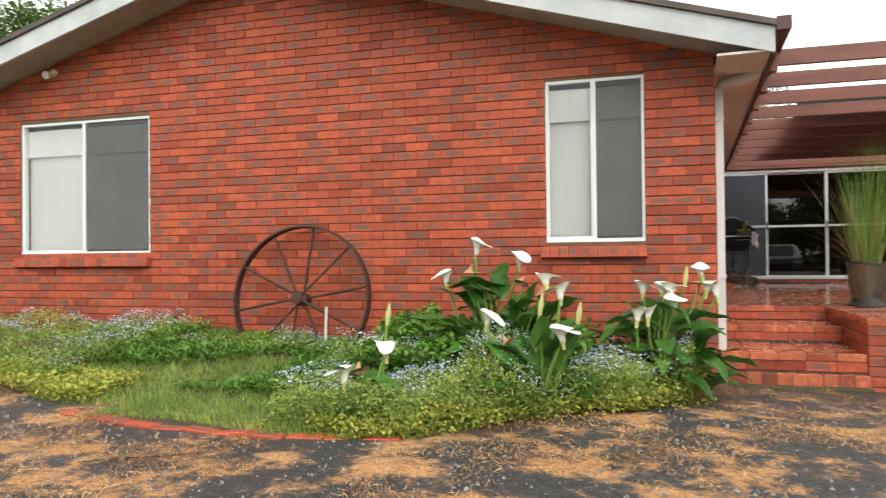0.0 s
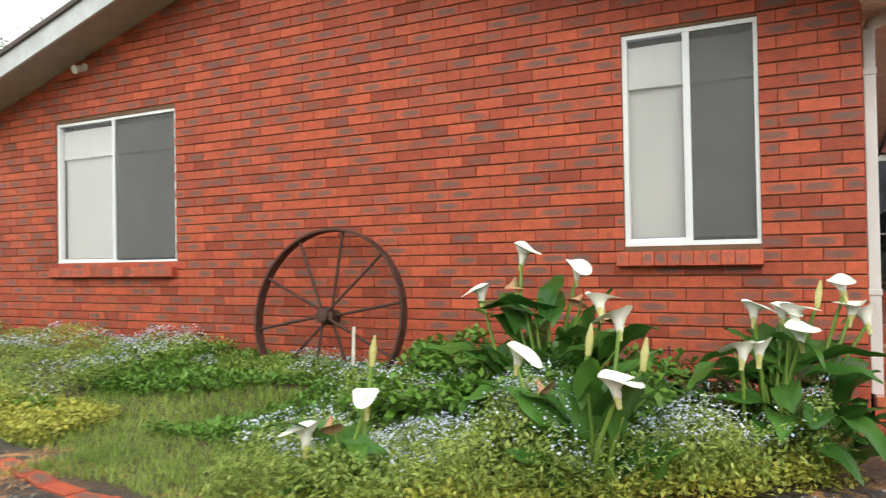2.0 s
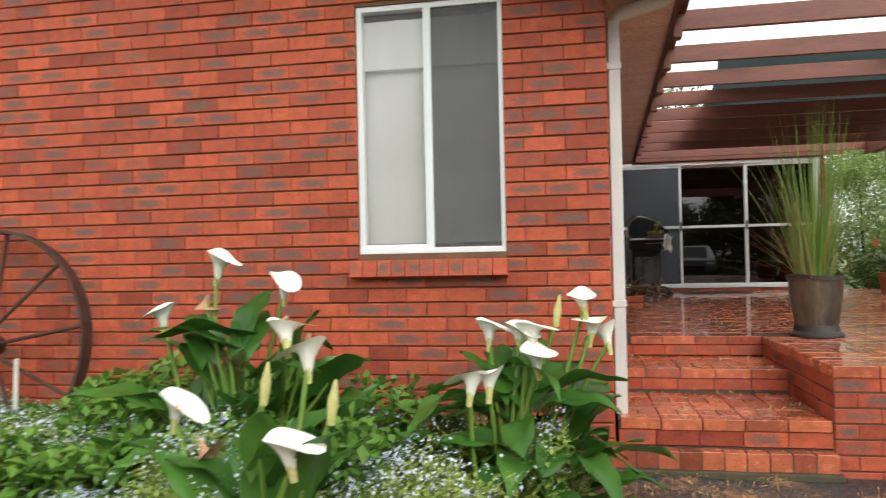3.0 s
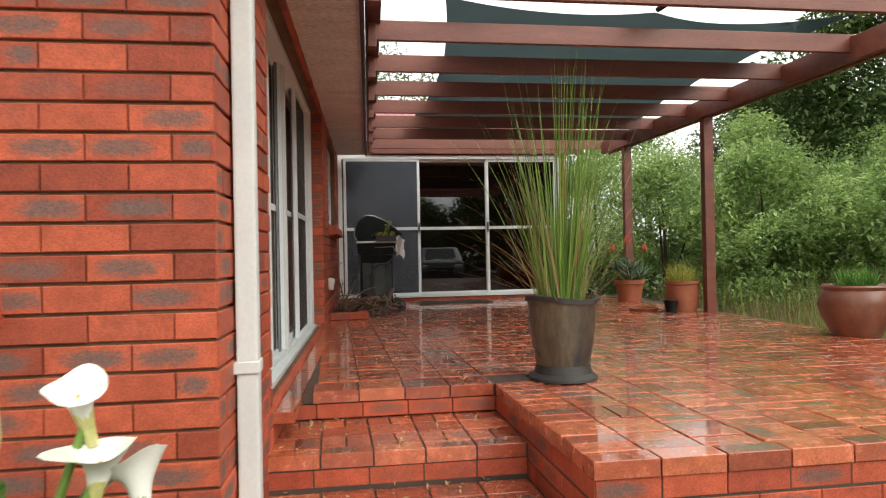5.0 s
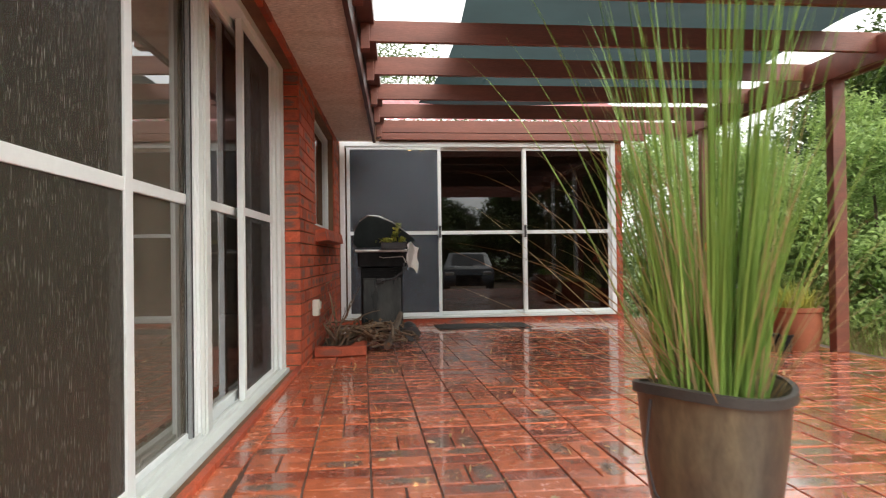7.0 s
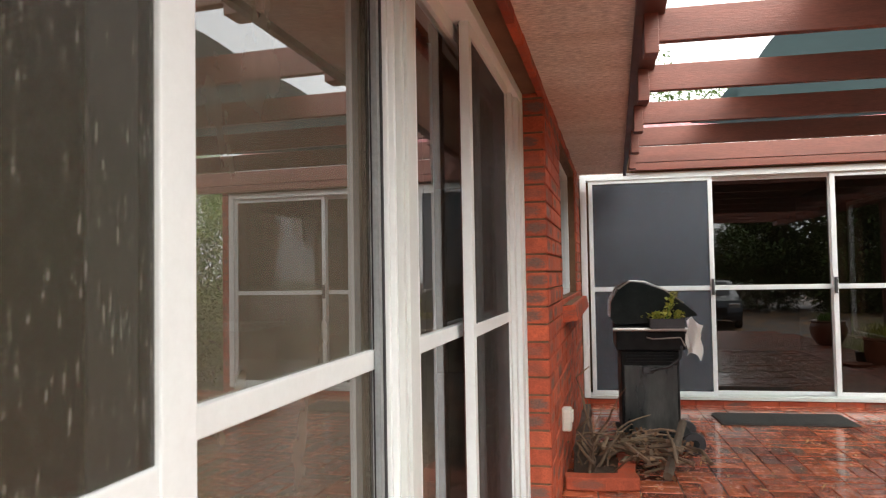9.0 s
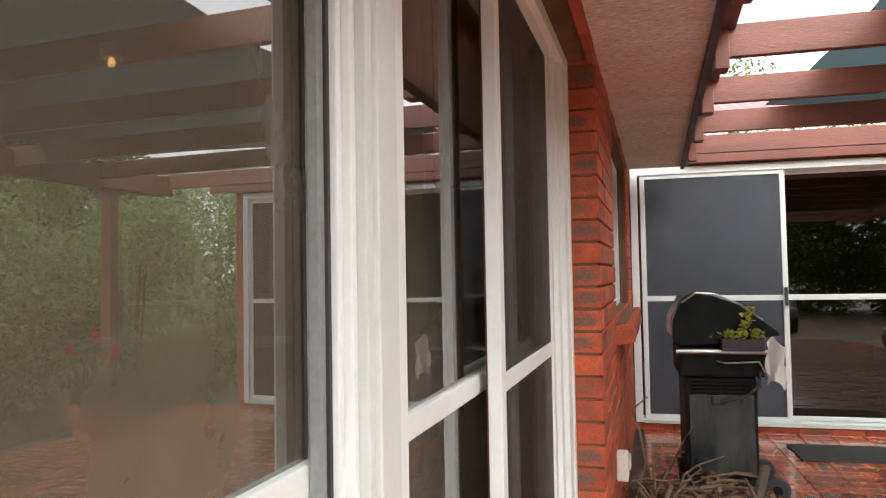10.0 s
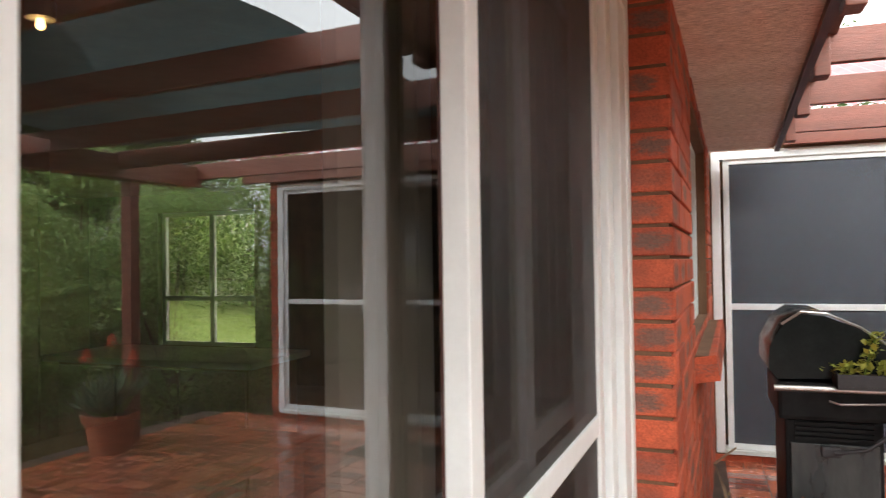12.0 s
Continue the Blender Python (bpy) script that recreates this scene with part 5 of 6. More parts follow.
# ---- shade sail laid over the rafters ----
def shade_sail():
    """A four-cornered cloth with hollow edges, sagging between the rafters."""
    corners = [Vector((1.13, 2.60, 2.40)), Vector((4.34, 2.66, 2.42)), Vector((4.46, 7.05, 2.375)), Vector((1.29, 7.28, 2.36))]
    s = thing("shade_sail", pose(0, 0, 0), "dark green shade cloth stretched over the pergola rafters", "shade sail")
    bm = bmesh.new()
    n = 44
    grid = []
    for j in range(n + 1):
        v, row = j / n, []
        for i in range(n + 1):
            u = i / n
            p = corners[0] * (1 - u) * (1 - v) + corners[1] * u * (1 - v) + corners[2] * u * v + corners[3] * (1 - u) * v
            p.x += (4 * v * (1 - v)) * (0.19 * (1 - u) - 0.30 * u)
            p.y += (4 * u * (1 - u)) * (0.26 * (1 - v) * (1 - math.exp(-8 * abs(u - 0.48))) - 0.10 * v)
            rest = min(abs(p.y - r) for r in RAFTERS) / 0.43
            p.z = 2.365 + 0.06 * (1 - v) * (1 - v) - 0.035 * rest ** 2 + 0.012 * math.sin(7 * u + 3 * v) + 0.05 * (abs(2 * u - 1) ** 4)
            p.z = max(p.z, 2.36) if rest < 0.25 else p.z
            row.append(bm.verts.new(p))
        grid.append(row)
    for a, b in zip(grid, grid[1:]):
        for i in range(n):
            bm.faces.new((a[i], a[i + 1], b[i + 1], b[i]))
    part("cloth", bm, SAIL, s, smooth=True)
    for c, o in ((corners[3], Vector((-0.16, 0.03, -0.05))), (corners[2], Vector((0.08, 0.03, -0.03)))):
        for k in range(4):
            p = c + o * ((k + 0.5) / 4)
            link_ = lathe([(0.010, -0.002), (0.016, -0.002), (0.016, 0.002), (0.010, 0.002)], 12)
            part("chain_link", link_, STEEL, s, "galvanised chain link").matrix_basis = Matrix.Translation(p) @ pose(0, 0, 0, 90 * (k % 2), 30, 20)
    part("brace_pole", tube([(3.05, 1.1, 2.60), (2.68, 2.62, 2.43)], 0.02, 8), BLACK_METAL, s)
    return s


shade_sail()


# ---- reed in the tall glazed pot ----
def reed_pot():
    x, y = 1.595, 1.635
    p = thing("reed_pot", pose(x, y, 0), "tall glazed pot with a broken rim on the wet pavers", "plant pot")
    bm = lathe([(0.10, 0.045), (0.142, 0.05), (0.150, 0.10), (0.168, 0.20), (0.182, 0.32), (0.190, 0.42), (0.200, 0.452), (0.192, 0.458), (0.178, 0.44), (0.172, 0.38), (0.05, 0.375)], 40)
    for v in bm.verts:
        a = math.atan2(v.co.y, v.co.x)
        if v.co.z > 0.37:
            v.co.z += 0.012 * math.sin(2 * a + 0.6) - 0.05 * max(0, math.cos(a - 1.2)) ** 6
    part("pot_body", bm, POT_GLAZE, p, smooth=True)
    part("foot", lathe([(0.17, 0.0), (0.190, 0.004), (0.188, 0.018), (0.160, 0.04), (0.152, 0.085), (0.10, 0.085)], 40), POT_DARK, p, "dark flared foot", True)
    rim = bmesh.new()
    n = 60
    loop = []
    for k in range(n):
        a = 2 * math.pi * k / n
        z = 0.455 + 0.012 * math.sin(2 * a + 0.6) - 0.05 * max(0, math.cos(a - 1.2)) ** 6
        loop.append([rim.verts.new((r * math.cos(a), r * math.sin(a), z + dz)) for r, dz in ((0.187, 0.004), (0.203, 0.002), (0.203, -0.022), (0.186, -0.018))])
    for k in range(n):
        a, b = loop[k], loop[(k + 1) % n]
        for i in range(4):
            rim.faces.new((a[i], a[(i + 1) % 4], b[(i + 1) % 4], b[i]))
    part("rim", rim, POT_DARK, p, "dark rim", True)
    part("soil", lathe([(0.17, 0.37), (0.172, 0.395), (0.02, 0.41)], 24), SOIL, p)
    part("hose", tube([(-0.19, -0.05, 0.43), (-0.21, -0.06, 0.30), (-0.19, -0.07, 0.20), (-0.14, -0.06, 0.14)], 0.004, 6), GASKET, p)
    reed = thing("reed", pose(x, y, 0.40), "tall green reeds with dry stalks in a pot", "reed plant")
    rng = np.random.default_rng(9)
    def stalks(n, lo, hi, lean, bend, width, spread, bias):
        for _ in range(n):
            verts, faces = [], []
            a = rng.uniform(0, 2 * math.pi)
            r0 = spread * math.sqrt(rng.random())
            L = lo + (hi - lo) * rng.random() ** 1.5
            tilt = abs(rng.normal(0, lean)) + 0.02
            curl = rng.random() ** 2 * bend
            out = np.array([math.cos(a) + bias, math.sin(a) * 0.9, 0])
            out /= np.linalg.norm(out) + 1e-6
            side = np.array([-out[1], out[0], 0]) * width / 2
            cross = np.array([out[0], out[1], 0]) * width / 2
            pos = np.array([r0 * math.cos(a), r0 * math.sin(a), 0.0])
            k0, seg = len(verts), 8
            for k in range(seg + 1):
                t = k / seg
                w = (1 - t) ** 0.6
                verts += [tuple(pos - side * w), tuple(pos + cross * w), tuple(pos + side * w)]
                ang = tilt + curl * t * t
                pos = pos + (out * math.sin(ang) + np.array([0, 0, math.cos(ang)])) * L / seg
            for k in range(seg):
                i = k0 + 3 * k
                for q in range(3):
                    faces.append((i + q, i + (q + 1) % 3, i + 3 + (q + 1) % 3, i + 3 + q))
            yield verts, faces
    for mat_, args, lab in ((REED, (210, 0.42, 1.45, 0.14, 0.5, 0.0095, 0.13, 0.1), ""), (STRAW, (56, 0.5, 1.05, 0.40, 1.1, 0.005, 0.14, -0.35), "dry straw-coloured stalk"),
                            (STRAW, (26, 0.7, 1.05, 0.75, 1.5, 0.006, 0.10, -2.2), "dry stalk arching to the floor")):
        for verts, faces in stalks(*args):
            ob = new("stalk", raw_mesh("stalk", verts, faces, mat_))
            ob.parent = reed
            tagged(ob, lab)


reed_pot()


# ---- pots along the patio edge ----
def clay_pot(name, x, y, profile, material, label, soil_r, soil_z):
    p = thing(name, pose(x, y, 0), label, "plant pot")
    part("pot_body", lathe(profile, 32), material, p, smooth=True)
    part("soil", lathe([(soil_r, soil_z - 0.02), (soil_r, soil_z), (0.01, soil_z + 0.015)], 20), SOIL, p)
    return p


clay_pot("aloe_pot", 4.30, 6.95, [(0.11, 0), (0.145, 0.0), (0.185, 0.24), (0.205, 0.245), (0.208, 0.30), (0.19, 0.30), (0.175, 0.27), (0.02, 0.27)], TERRACOTTA, "terracotta pot with aloe at the patio edge", 0.17, 0.275)
clay_pot("grass_pot", 4.22, 5.32, [(0.11, 0), (0.15, 0.0), (0.185, 0.15), (0.18, 0.30), (0.195, 0.31), (0.195, 0.345), (0.175, 0.345), (0.165, 0.31), (0.02, 0.31)], TERRACOTTA, "rounded terracotta pot beside a pergola post", 0.16, 0.315)
clay_pot("belly_pot", 4.40, 2.85, [(0.13, 0), (0.165, 0.0), (0.18, 0.02), (0.245, 0.14), (0.275, 0.25), (0.25, 0.34), (0.235, 0.36), (0.25, 0.385), (0.24, 0.40), (0.22, 0.385), (0.20, 0.35), (0.02, 0.35)], GLAZED_BROWN, "brown glazed belly pot with a low green plant", 0.20, 0.355)
clay_pot("nursery_pot", 4.03, 5.22, [(0.045, 0), (0.055, 0.0), (0.075, 0.12), (0.08, 0.12), (0.08, 0.135), (0.068, 0.135), (0.06, 0.10), (0.01, 0.10)], BLACK_METAL, "small black plastic nursery pot", 0.058, 0.105)
sc = thing("plant_saucer", pose(3.86, 5.55, 0), "empty terracotta saucer on the pavers", "saucer")
part("dish", lathe([(0.13, 0), (0.15, 0.0), (0.17, 0.035), (0.16, 0.037), (0.14, 0.012), (0.01, 0.010)], 28), TERRACOTTA, sc, smooth=True)


def aloe():
    a = thing("aloe", pose(4.30, 6.95, 0.28), "blue-green aloe with red flower heads", "aloe")
    rng = random.Random(4)
    for c in range(7):
        cx, cy = (rng.uniform(-0.16, 0.16), rng.uniform(-0.14, 0.14)) if c else (0, 0)
        h = rng.uniform(0.05, 0.16)
        part("stalk", tube([(cx * 0.4, cy * 0.4, 0), (cx, cy, h)], 0.022, 8), CALLA_STEM, a)
        for k in range(13):
            t = k * 2.4 + c
            el = radians(15 + 60 * (k / 13))
            L = rng.uniform(0.15, 0.21)
            d = Vector((math.cos(t) * math.cos(el), math.sin(t) * math.cos(el), math.sin(el)))
            p0 = Vector((cx, cy, h))
            part("leaf", tube([p0, p0 + d * L * 0.5, p0 + d * L + Vector((0, 0, 0.03))], 0.020, 6, [0.9, 0.85, 0.1]), ALOE_LEAF, a, smooth=True)
    for x, y, h in ((-0.02, 0.0, 0.52), (0.20, -0.05, 0.40), (-0.22, 0.02, 0.40)):
        part("flower_stalk", tube([(x * 0.5, y, 0.1), (x, y, h - 0.02)], 0.006, 6), CALLA_STEM, a)
        fl = bmesh.new()
        for k in range(26):
            t, z = k * 2.4, h + 0.10 * (1 - k / 26)
            r = 0.012 + 0.032 * (k / 26)
            bmesh.ops.create_cone(fl, segments=5, radius1=0.006, radius2=0.003, depth=0.035, matrix=Matrix.Translation((x + r * math.cos(t), y + r * math.sin(t), z)) @ Matrix.Rotation(t, 4, "Z") @ Matrix.Rotation(radians(130), 4, "Y"))
        part("flower_head", fl, ALOE_RED, a, "red tubular flower head")


aloe()
rng = np.random.default_rng(31)
for nm, x, y, z, n, lo, hi, mat_, lab in (("pot_grass", 4.22, 5.32, 0.32, 260, 0.12, 0.30, YELLOW_LEAF, "yellow-green grassy plant in a terracotta pot"), ("pot_shrub", 4.40, 2.85, 0.35, 600, 0.08, 0.22, LUSH_LEAF, "low bushy green plant in a brown pot")):
    g = thing(nm, pose(x, y, z), lab, "potted plant")
    v, f = blades([(0.15 * math.sqrt(rng.random()) * math.cos(a), 0.15 * math.sqrt(rng.random()) * math.sin(a), 0) for a in rng.uniform(0, 6.28, n)], rng.uniform(lo, hi, n), rng, 0.011, 0.5, 1.0, 3)
    ob = new("foliage", raw_mesh("foliage", v, f, mat_))
    ob.parent = g
    tagged(ob, kind="stuff")


# ---- barbecue by the end doors ----
def barbecue():
    b = thing("barbecue", pose(0.64, 6.50, 0), "black hooded gas barbecue on a wheeled cart", "barbecue")
    part("cabinet", boxes((0.03, 0.42, 0.04, 0.46, 0.13, 0.70), bevel=0.012), BLACK_METAL, b)
    part("front_panel", boxes((0.05, 0.40, 0.026, 0.039, 0.15, 0.60), bevel=0.004), WORN_ENAMEL, b, "shiny black door panel")
    part("vent_band", boxes(*[(0.07, 0.38, 0.022, 0.039, 0.615 + 0.022 * k, 0.628 + 0.022 * k) for k in range(4)]), BLACK_METAL, b)
    part("firebox", boxes((0.0, 0.46, 0.0, 0.50, 0.705, 0.875), bevel=0.018), BLACK_METAL, b)
    side = [(0.0, 0.885), (-0.035, 0.93), (-0.03, 1.04), (0.03, 1.15), (0.09, 1.19), (0.19, 1.185), (0.32, 1.13), (0.43, 1.05), (0.53, 0.965), (0.535, 0.945), (0.42, 0.925), (0.30, 0.90)]
    hood = bmesh.new()
    rows = [[hood.verts.new((x, y, z if abs(y - 0.25) < 0.24 else 0.9 + (z - 0.9) * 0.94)) for x, z in side] for y in (-0.01, 0.02, 0.48, 0.51)]
    for r, q in zip(rows, rows[1:]):
        for i in range(len(side)):
            k = (i + 1) % len(side)
            hood.faces.new((r[i], r[k], q[k], q[i]))
    hood.faces.new(rows[0]), hood.faces.new(rows[-1][::-1])
    part("hood", hood, BLACK_ENAMEL, b, "rounded black enamel hood", True)
    part("hood_edge", tube([(0.02, -0.014, 1.13), (0.10, -0.014, 1.185), (0.20, -0.014, 1.178), (0.33, -0.014, 1.12), (0.45, -0.014, 1.03)], 0.006, 6), STEEL, b)
    part("handle", tube([(-0.02, -0.06, 0.855), (0.46, -0.06, 0.855)], 0.014, 10), STEEL, b, "dull metal handle bar", True)
    for x in (0.01, 0.43):
        part("handle_mount", boxes((x - 0.01, x + 0.01, -0.06, 0.0, 0.845, 0.865)), BLACK_METAL, b)
    part("hook_rail", tube([(0.20, -0.03, 0.80), (0.24, -0.05, 0.79), (0.42, -0.05, 0.80), (0.45, -0.03, 0.74)], 0.005, 6), STEEL, b)
    part("gas_hose", tube([(0.43, -0.01, 0.74), (0.42, -0.03, 0.66), (0.34, -0.04, 0.60), (0.22, -0.01, 0.57)], 0.009, 8), GASKET, b, smooth=True)
    part("hose_socket", boxes((0.17, 0.25, 0.0, 0.03, 0.545, 0.595), bevel=0.012), GASKET, b)
    for x, y in ((0.05, 0.06), (0.40, 0.06), (0.05, 0.44), (0.40, 0.44)):
        leg = part("leg", boxes((x - 0.016, x + 0.016, y - 0.016, y + 0.016, 0.05, 0.16)), BLACK_METAL, b)
    part("base_shelf", boxes((0.0, 0.50, 0.02, 0.48, 0.095, 0.125), bevel=0.006), BLACK_METAL, b)
    for x, y in ((0.50, 0.03), (0.50, 0.45)):
        wh = part("wheel", lathe([(0.02, -0.02), (0.07, -0.02), (0.076, -0.012), (0.076, 0.012), (0.07, 0.02), (0.02, 0.02)], 22), GASKET, b, smooth=True)
        wh.matrix_basis = pose(x, y, 0.076, 90)
        part("wheel_hub", lathe([(0.005, -0.024), (0.03, -0.024), (0.03, 0.024), (0.005, 0.024)], 14), BLACK_METAL, wh)
    for x, y in ((0.03, 0.05), (0.03, 0.45)):
        part("foot", boxes((x - 0.02, x + 0.02, y - 0.02, y + 0.02, 0.0, 0.055), bevel=0.004), GASKET, b)
    tray = thing("herb_tray", pose(0.97, 6.44, 0.865), "black tray of small succulents on the barbecue", "planter")
    part("tray", boxes((-0.11, 0.11, -0.06, 0.07, 0.0, 0.012), (-0.11, 0.11, -0.06, -0.052, 0.012, 0.065), (-0.11, 0.11, 0.062, 0.07, 0.012, 0.065), (-0.11, -0.102, -0.052, 0.062, 0.012, 0.065), (0.102, 0.11, -0.052, 0.062, 0.012, 0.065), bevel=0.002), GASKET, tray)
    part("soil", boxes((-0.10, 0.10, -0.05, 0.06, 0.012, 0.055)), SOIL, tray)
    rg = np.random.default_rng(3)
    pts = np.concatenate([rg.normal((-0.07, 0, 0.075), (0.03, 0.02, 0.012), (60, 3)), rg.normal((0.08, 0, 0.08), (0.015, 0.02, 0.015), (40, 3)), np.stack([0.0 + rg.normal(0, 0.012, 90) + np.linspace(0, 0.05, 90), rg.normal(0, 0.012, 90), np.linspace(0.06, 0.23, 90)], 1)])
    sprig = new("foliage", leaf_mesh("foliage", pts, rg.uniform(0.02, 0.045, len(pts)), YELLOW_LEAF, rg, 0.7, 0.1, 0.5))
    sprig.parent = tray
    tagged(sprig, "pale green succulent leaves", kind="stuff")
    part("stem", tube([(0, 0, 0.05), (0.02, 0, 0.14), (0.05, 0, 0.23)], 0.004, 6), CALLA_STEM, tray)
    rag = thing("cleaning_rag", pose(1.12, 6.47, 0.70), "off-white cloth rag hanging from the barbecue", "rag")
    bm = bmesh.new()
    cols = []
    for i in range(9):
        u = i / 8
        cols.append([bm.verts.new((0.10 * u - 0.02 + 0.01 * math.sin(9 * v + i), 0.03 * math.sin(7 * u + 2 * v) - 0.02, 0.21 - 0.24 * v + 0.03 * math.sin(5 * u))) for v in (0, 0.2, 0.4, 0.6, 0.8, 1.0)])
    for a, c in zip(cols, cols[1:]):
        for k in range(5):
            bm.faces.new((a[k], a[k + 1], c[k + 1], c[k]))
    part("cloth", bm, BLIND, rag, smooth=True)


barbecue()

mat_ob = thing("doormat", pose(2.02, 7.77, 0.002, 0, 0, 1.5), "dark ribbed rubber doormat before the end doors", "doormat")
part("base", boxes((-0.52, 0.52, -0.23, 0.23, 0, 0.010), bevel=0.003), RUBBER, mat_ob)
for k in range(22):
    part("rib", boxes((-0.50, 0.50, -0.218 + k * 0.02, -0.208 + k * 0.02, 0.010, 0.016)), RUBBER, mat_ob)
box_ob = thing("power_outlet", SIDE @ pose(5.70, -0.005, 0.395), "white weatherproof outlet box on the brick", "outlet")
part("housing", boxes((-0.05, 0.05, -0.055, 0.0, -0.065, 0.065), bevel=0.012), OUTLET, box_ob)
part("flap", boxes((-0.042, 0.042, -0.066, -0.056, -0.01, 0.05), bevel=0.004), OUTLET, box_ob)


# ---- little brick planter with a bare climber and cut branches ----
bed = thing("brick_planter", pose(0, 0, 0), "low brick-edged planter against the wall", "planter")
part("soil", boxes((0.34, 0.66, 5.72, 6.55, 0.0, 0.05), bevel=0.01), SOIL, bed)
me = raw_mesh("planter_brick", *brick_geometry(0.225, 0.075, 0.10, 0.006)[:2], BRICK, brick_geometry(0.225, 0.075, 0.10, 0.006)[2])
for k, (x, y, r) in enumerate(((0.41, 5.62, 0), (0.60, 5.64, 6), (0.70, 5.85, 86), (0.71, 6.10, 92), (0.72, 6.35, 90))):
    ob = new("planter_brick", me)
    ob.parent, ob.matrix_basis = bed, pose(x, y, 0.04, 0, 0, r)
vine = thing("bare_climber", pose(0.42, 6.1, 0.03), "leafless woody climber beside the brick wall", "climber")
rng2 = random.Random(8)
for k in range(16):
    a = rng2.uniform(-0.35, 0.35)
    p = [Vector((rng2.uniform(-0.05, 0.15), rng2.uniform(-0.3, 0.3), 0))]
    d = Vector((rng2.uniform(-0.15, 0.5), rng2.uniform(-0.5, 0.3), 0.9))
    L = rng2.uniform(0.25, 0.6) if k > 4 else rng2.uniform(0.5, 0.85)
    for s in range(6):
        d = (d + Vector((rng2.uniform(-0.5, 0.4), rng2.uniform(-0.5, 0.5), rng2.uniform(-0.45, 0.25)))).normalized()
        if p[-1].x < -0.05:
            d.x = abs(d.x)
        q = p[-1] + d * L / 6
        q.x = max(q.x, -0.06)
        p.append(q)
    part("branch", tube(p, rng2.uniform(0.006, 0.014), 6, [1, 0.95, 0.85, 0.75, 0.65, 0.5, 0.35]), DEAD_WOOD, vine, smooth=True)
pile = tagged(new("branch_pile"), "heap of cut dead branches beside the barbecue", "branches")
pile.matrix_world = pose(0.78, 6.15, 0.03)
for k in range(34):
    a = rng2.uniform(0, math.pi)
    c = Vector((rng2.gauss(0, 0.13), rng2.gauss(0, 0.17), rng2.uniform(0.02, 0.16)))
    L = rng2.uniform(0.15, 0.42)
    d = Vector((math.cos(a), math.sin(a), rng2.uniform(-0.3, 0.3))) * L / 2
    b0, b1 = c - d, c + d
    b0.z, b1.z = max(0.0, b0.z), max(0.0, b1.z)
    part("branch", tube([b0, c + Vector((rng2.uniform(-0.03, 0.03), rng2.uniform(-0.03, 0.03), 0.02)), b1], rng2.uniform(0.005, 0.02), 6, [1, 0.9, 0.5]), DEAD_WOOD, pile, smooth=True)
part("log", tube([(0.10, -0.35, 0.02), (0.16, -0.15, 0.10), (0.24, 0.0, 0.27)], 0.03, 8, [1, 0.95, 0.8]), BARK, pile, smooth=True)
rgp = np.random.default_rng(14)
pts = rgp.normal((0, -0.05, 0.10), (0.16, 0.18, 0.05), (220, 3))
pts[:, 2] = np.abs(pts[:, 2])
dead = new("dead_leaves", leaf_mesh("dead_leaves", pts, rgp.uniform(0.03, 0.06, 220), BROWN_WEED, rgp, 0.6))
dead.parent = pile
tagged(dead, kind="stuff")

cu = thing("curtain", SIDE @ pose(0, 0.42, 0), "drawn-back pale curtain behind the doors", "curtain")
bm = bmesh.new()
cols = []
for i in range(61):
    u = 3.98 + 0.32 * i / 60
    cols.append([bm.verts.new((u, 0.03 * math.sin(i * 0.9) + 0.008 * math.sin(i * 2.3), z)) for z in (0.04, 1.0, 2.2)])
for a, b in zip(cols, cols[1:]):
    for k in range(2):
        bm.faces.new((a[k], b[k], b[k + 1], a[k + 1]))
part("cloth", bm, BLIND, cu, smooth=True)

# bits of straw and leaf on the wet pavers
rgl = np.random.default_rng(41)
pts = np.stack([rgl.uniform(0.45, 4.2, 900), rgl.uniform(1.7, 8.2, 900), np.full(900, 0.006)], 1)
stuff("leaf_litter", leaf_mesh("leaf_litter", pts, rgl.uniform(0.015, 0.05, 900), STRAW, rgl, 0.35, 0.0, 0.02), "small dry leaf bits scattered on wet pavers", "litter")
pts = np.stack([rgl.uniform(0.1, 1.15, 260), rgl.uniform(0.2, 1.58, 260), np.zeros(260)], 1)
pts[:, 2] = np.where(pts[:, 1] > 0.95, -0.143, -0.303)
stuff("leaf_litter", leaf_mesh("leaf_litter", pts, rgl.uniform(0.015, 0.05, 260), STRAW, rgl, 0.35, 0.0, 0.02), "small dry leaf bits on the steps", "litter")

# pale stones in the gravel
rgs = np.random.default_rng(51)
pts = []
while len(pts) < 5200:
    x, y = rgs.uniform(-8.5, 2.5), rgs.uniform(-6.0, -0.4)
    if y < (bed_front(x) - 0.05 if x < 0.2 else -0.4):
        pts.append((x, y, ground_z(x, y)))
PEBBLE = leaf_material("gravel_stone", (0.05, 0.05, 0.052), (0.33, 0.32, 0.30), 0.6, 0.0)
v, f = [], []
for x, y, z in pts:
    r, n = rgs.uniform(0.004, 0.013), len(v)
    v += [(x + r * rgs.uniform(0.7, 1.2), y, z), (x, y + r * rgs.uniform(0.7, 1.2), z), (x - r * rgs.uniform(0.7, 1.2), y, z), (x, y - r * rgs.uniform(0.7, 1.2), z), (x + rgs.uniform(-0.3, 0.3) * r, y, z + r * 1.3)]
    f += [(n, n + 1, n + 4), (n + 1, n + 2, n + 4), (n + 2, n + 3, n + 4), (n + 3, n, n + 4)]
stuff("gravel", raw_mesh("gravel", v, f, PEBBLE), "dark and pale gravel stones on the drive", "gravel")


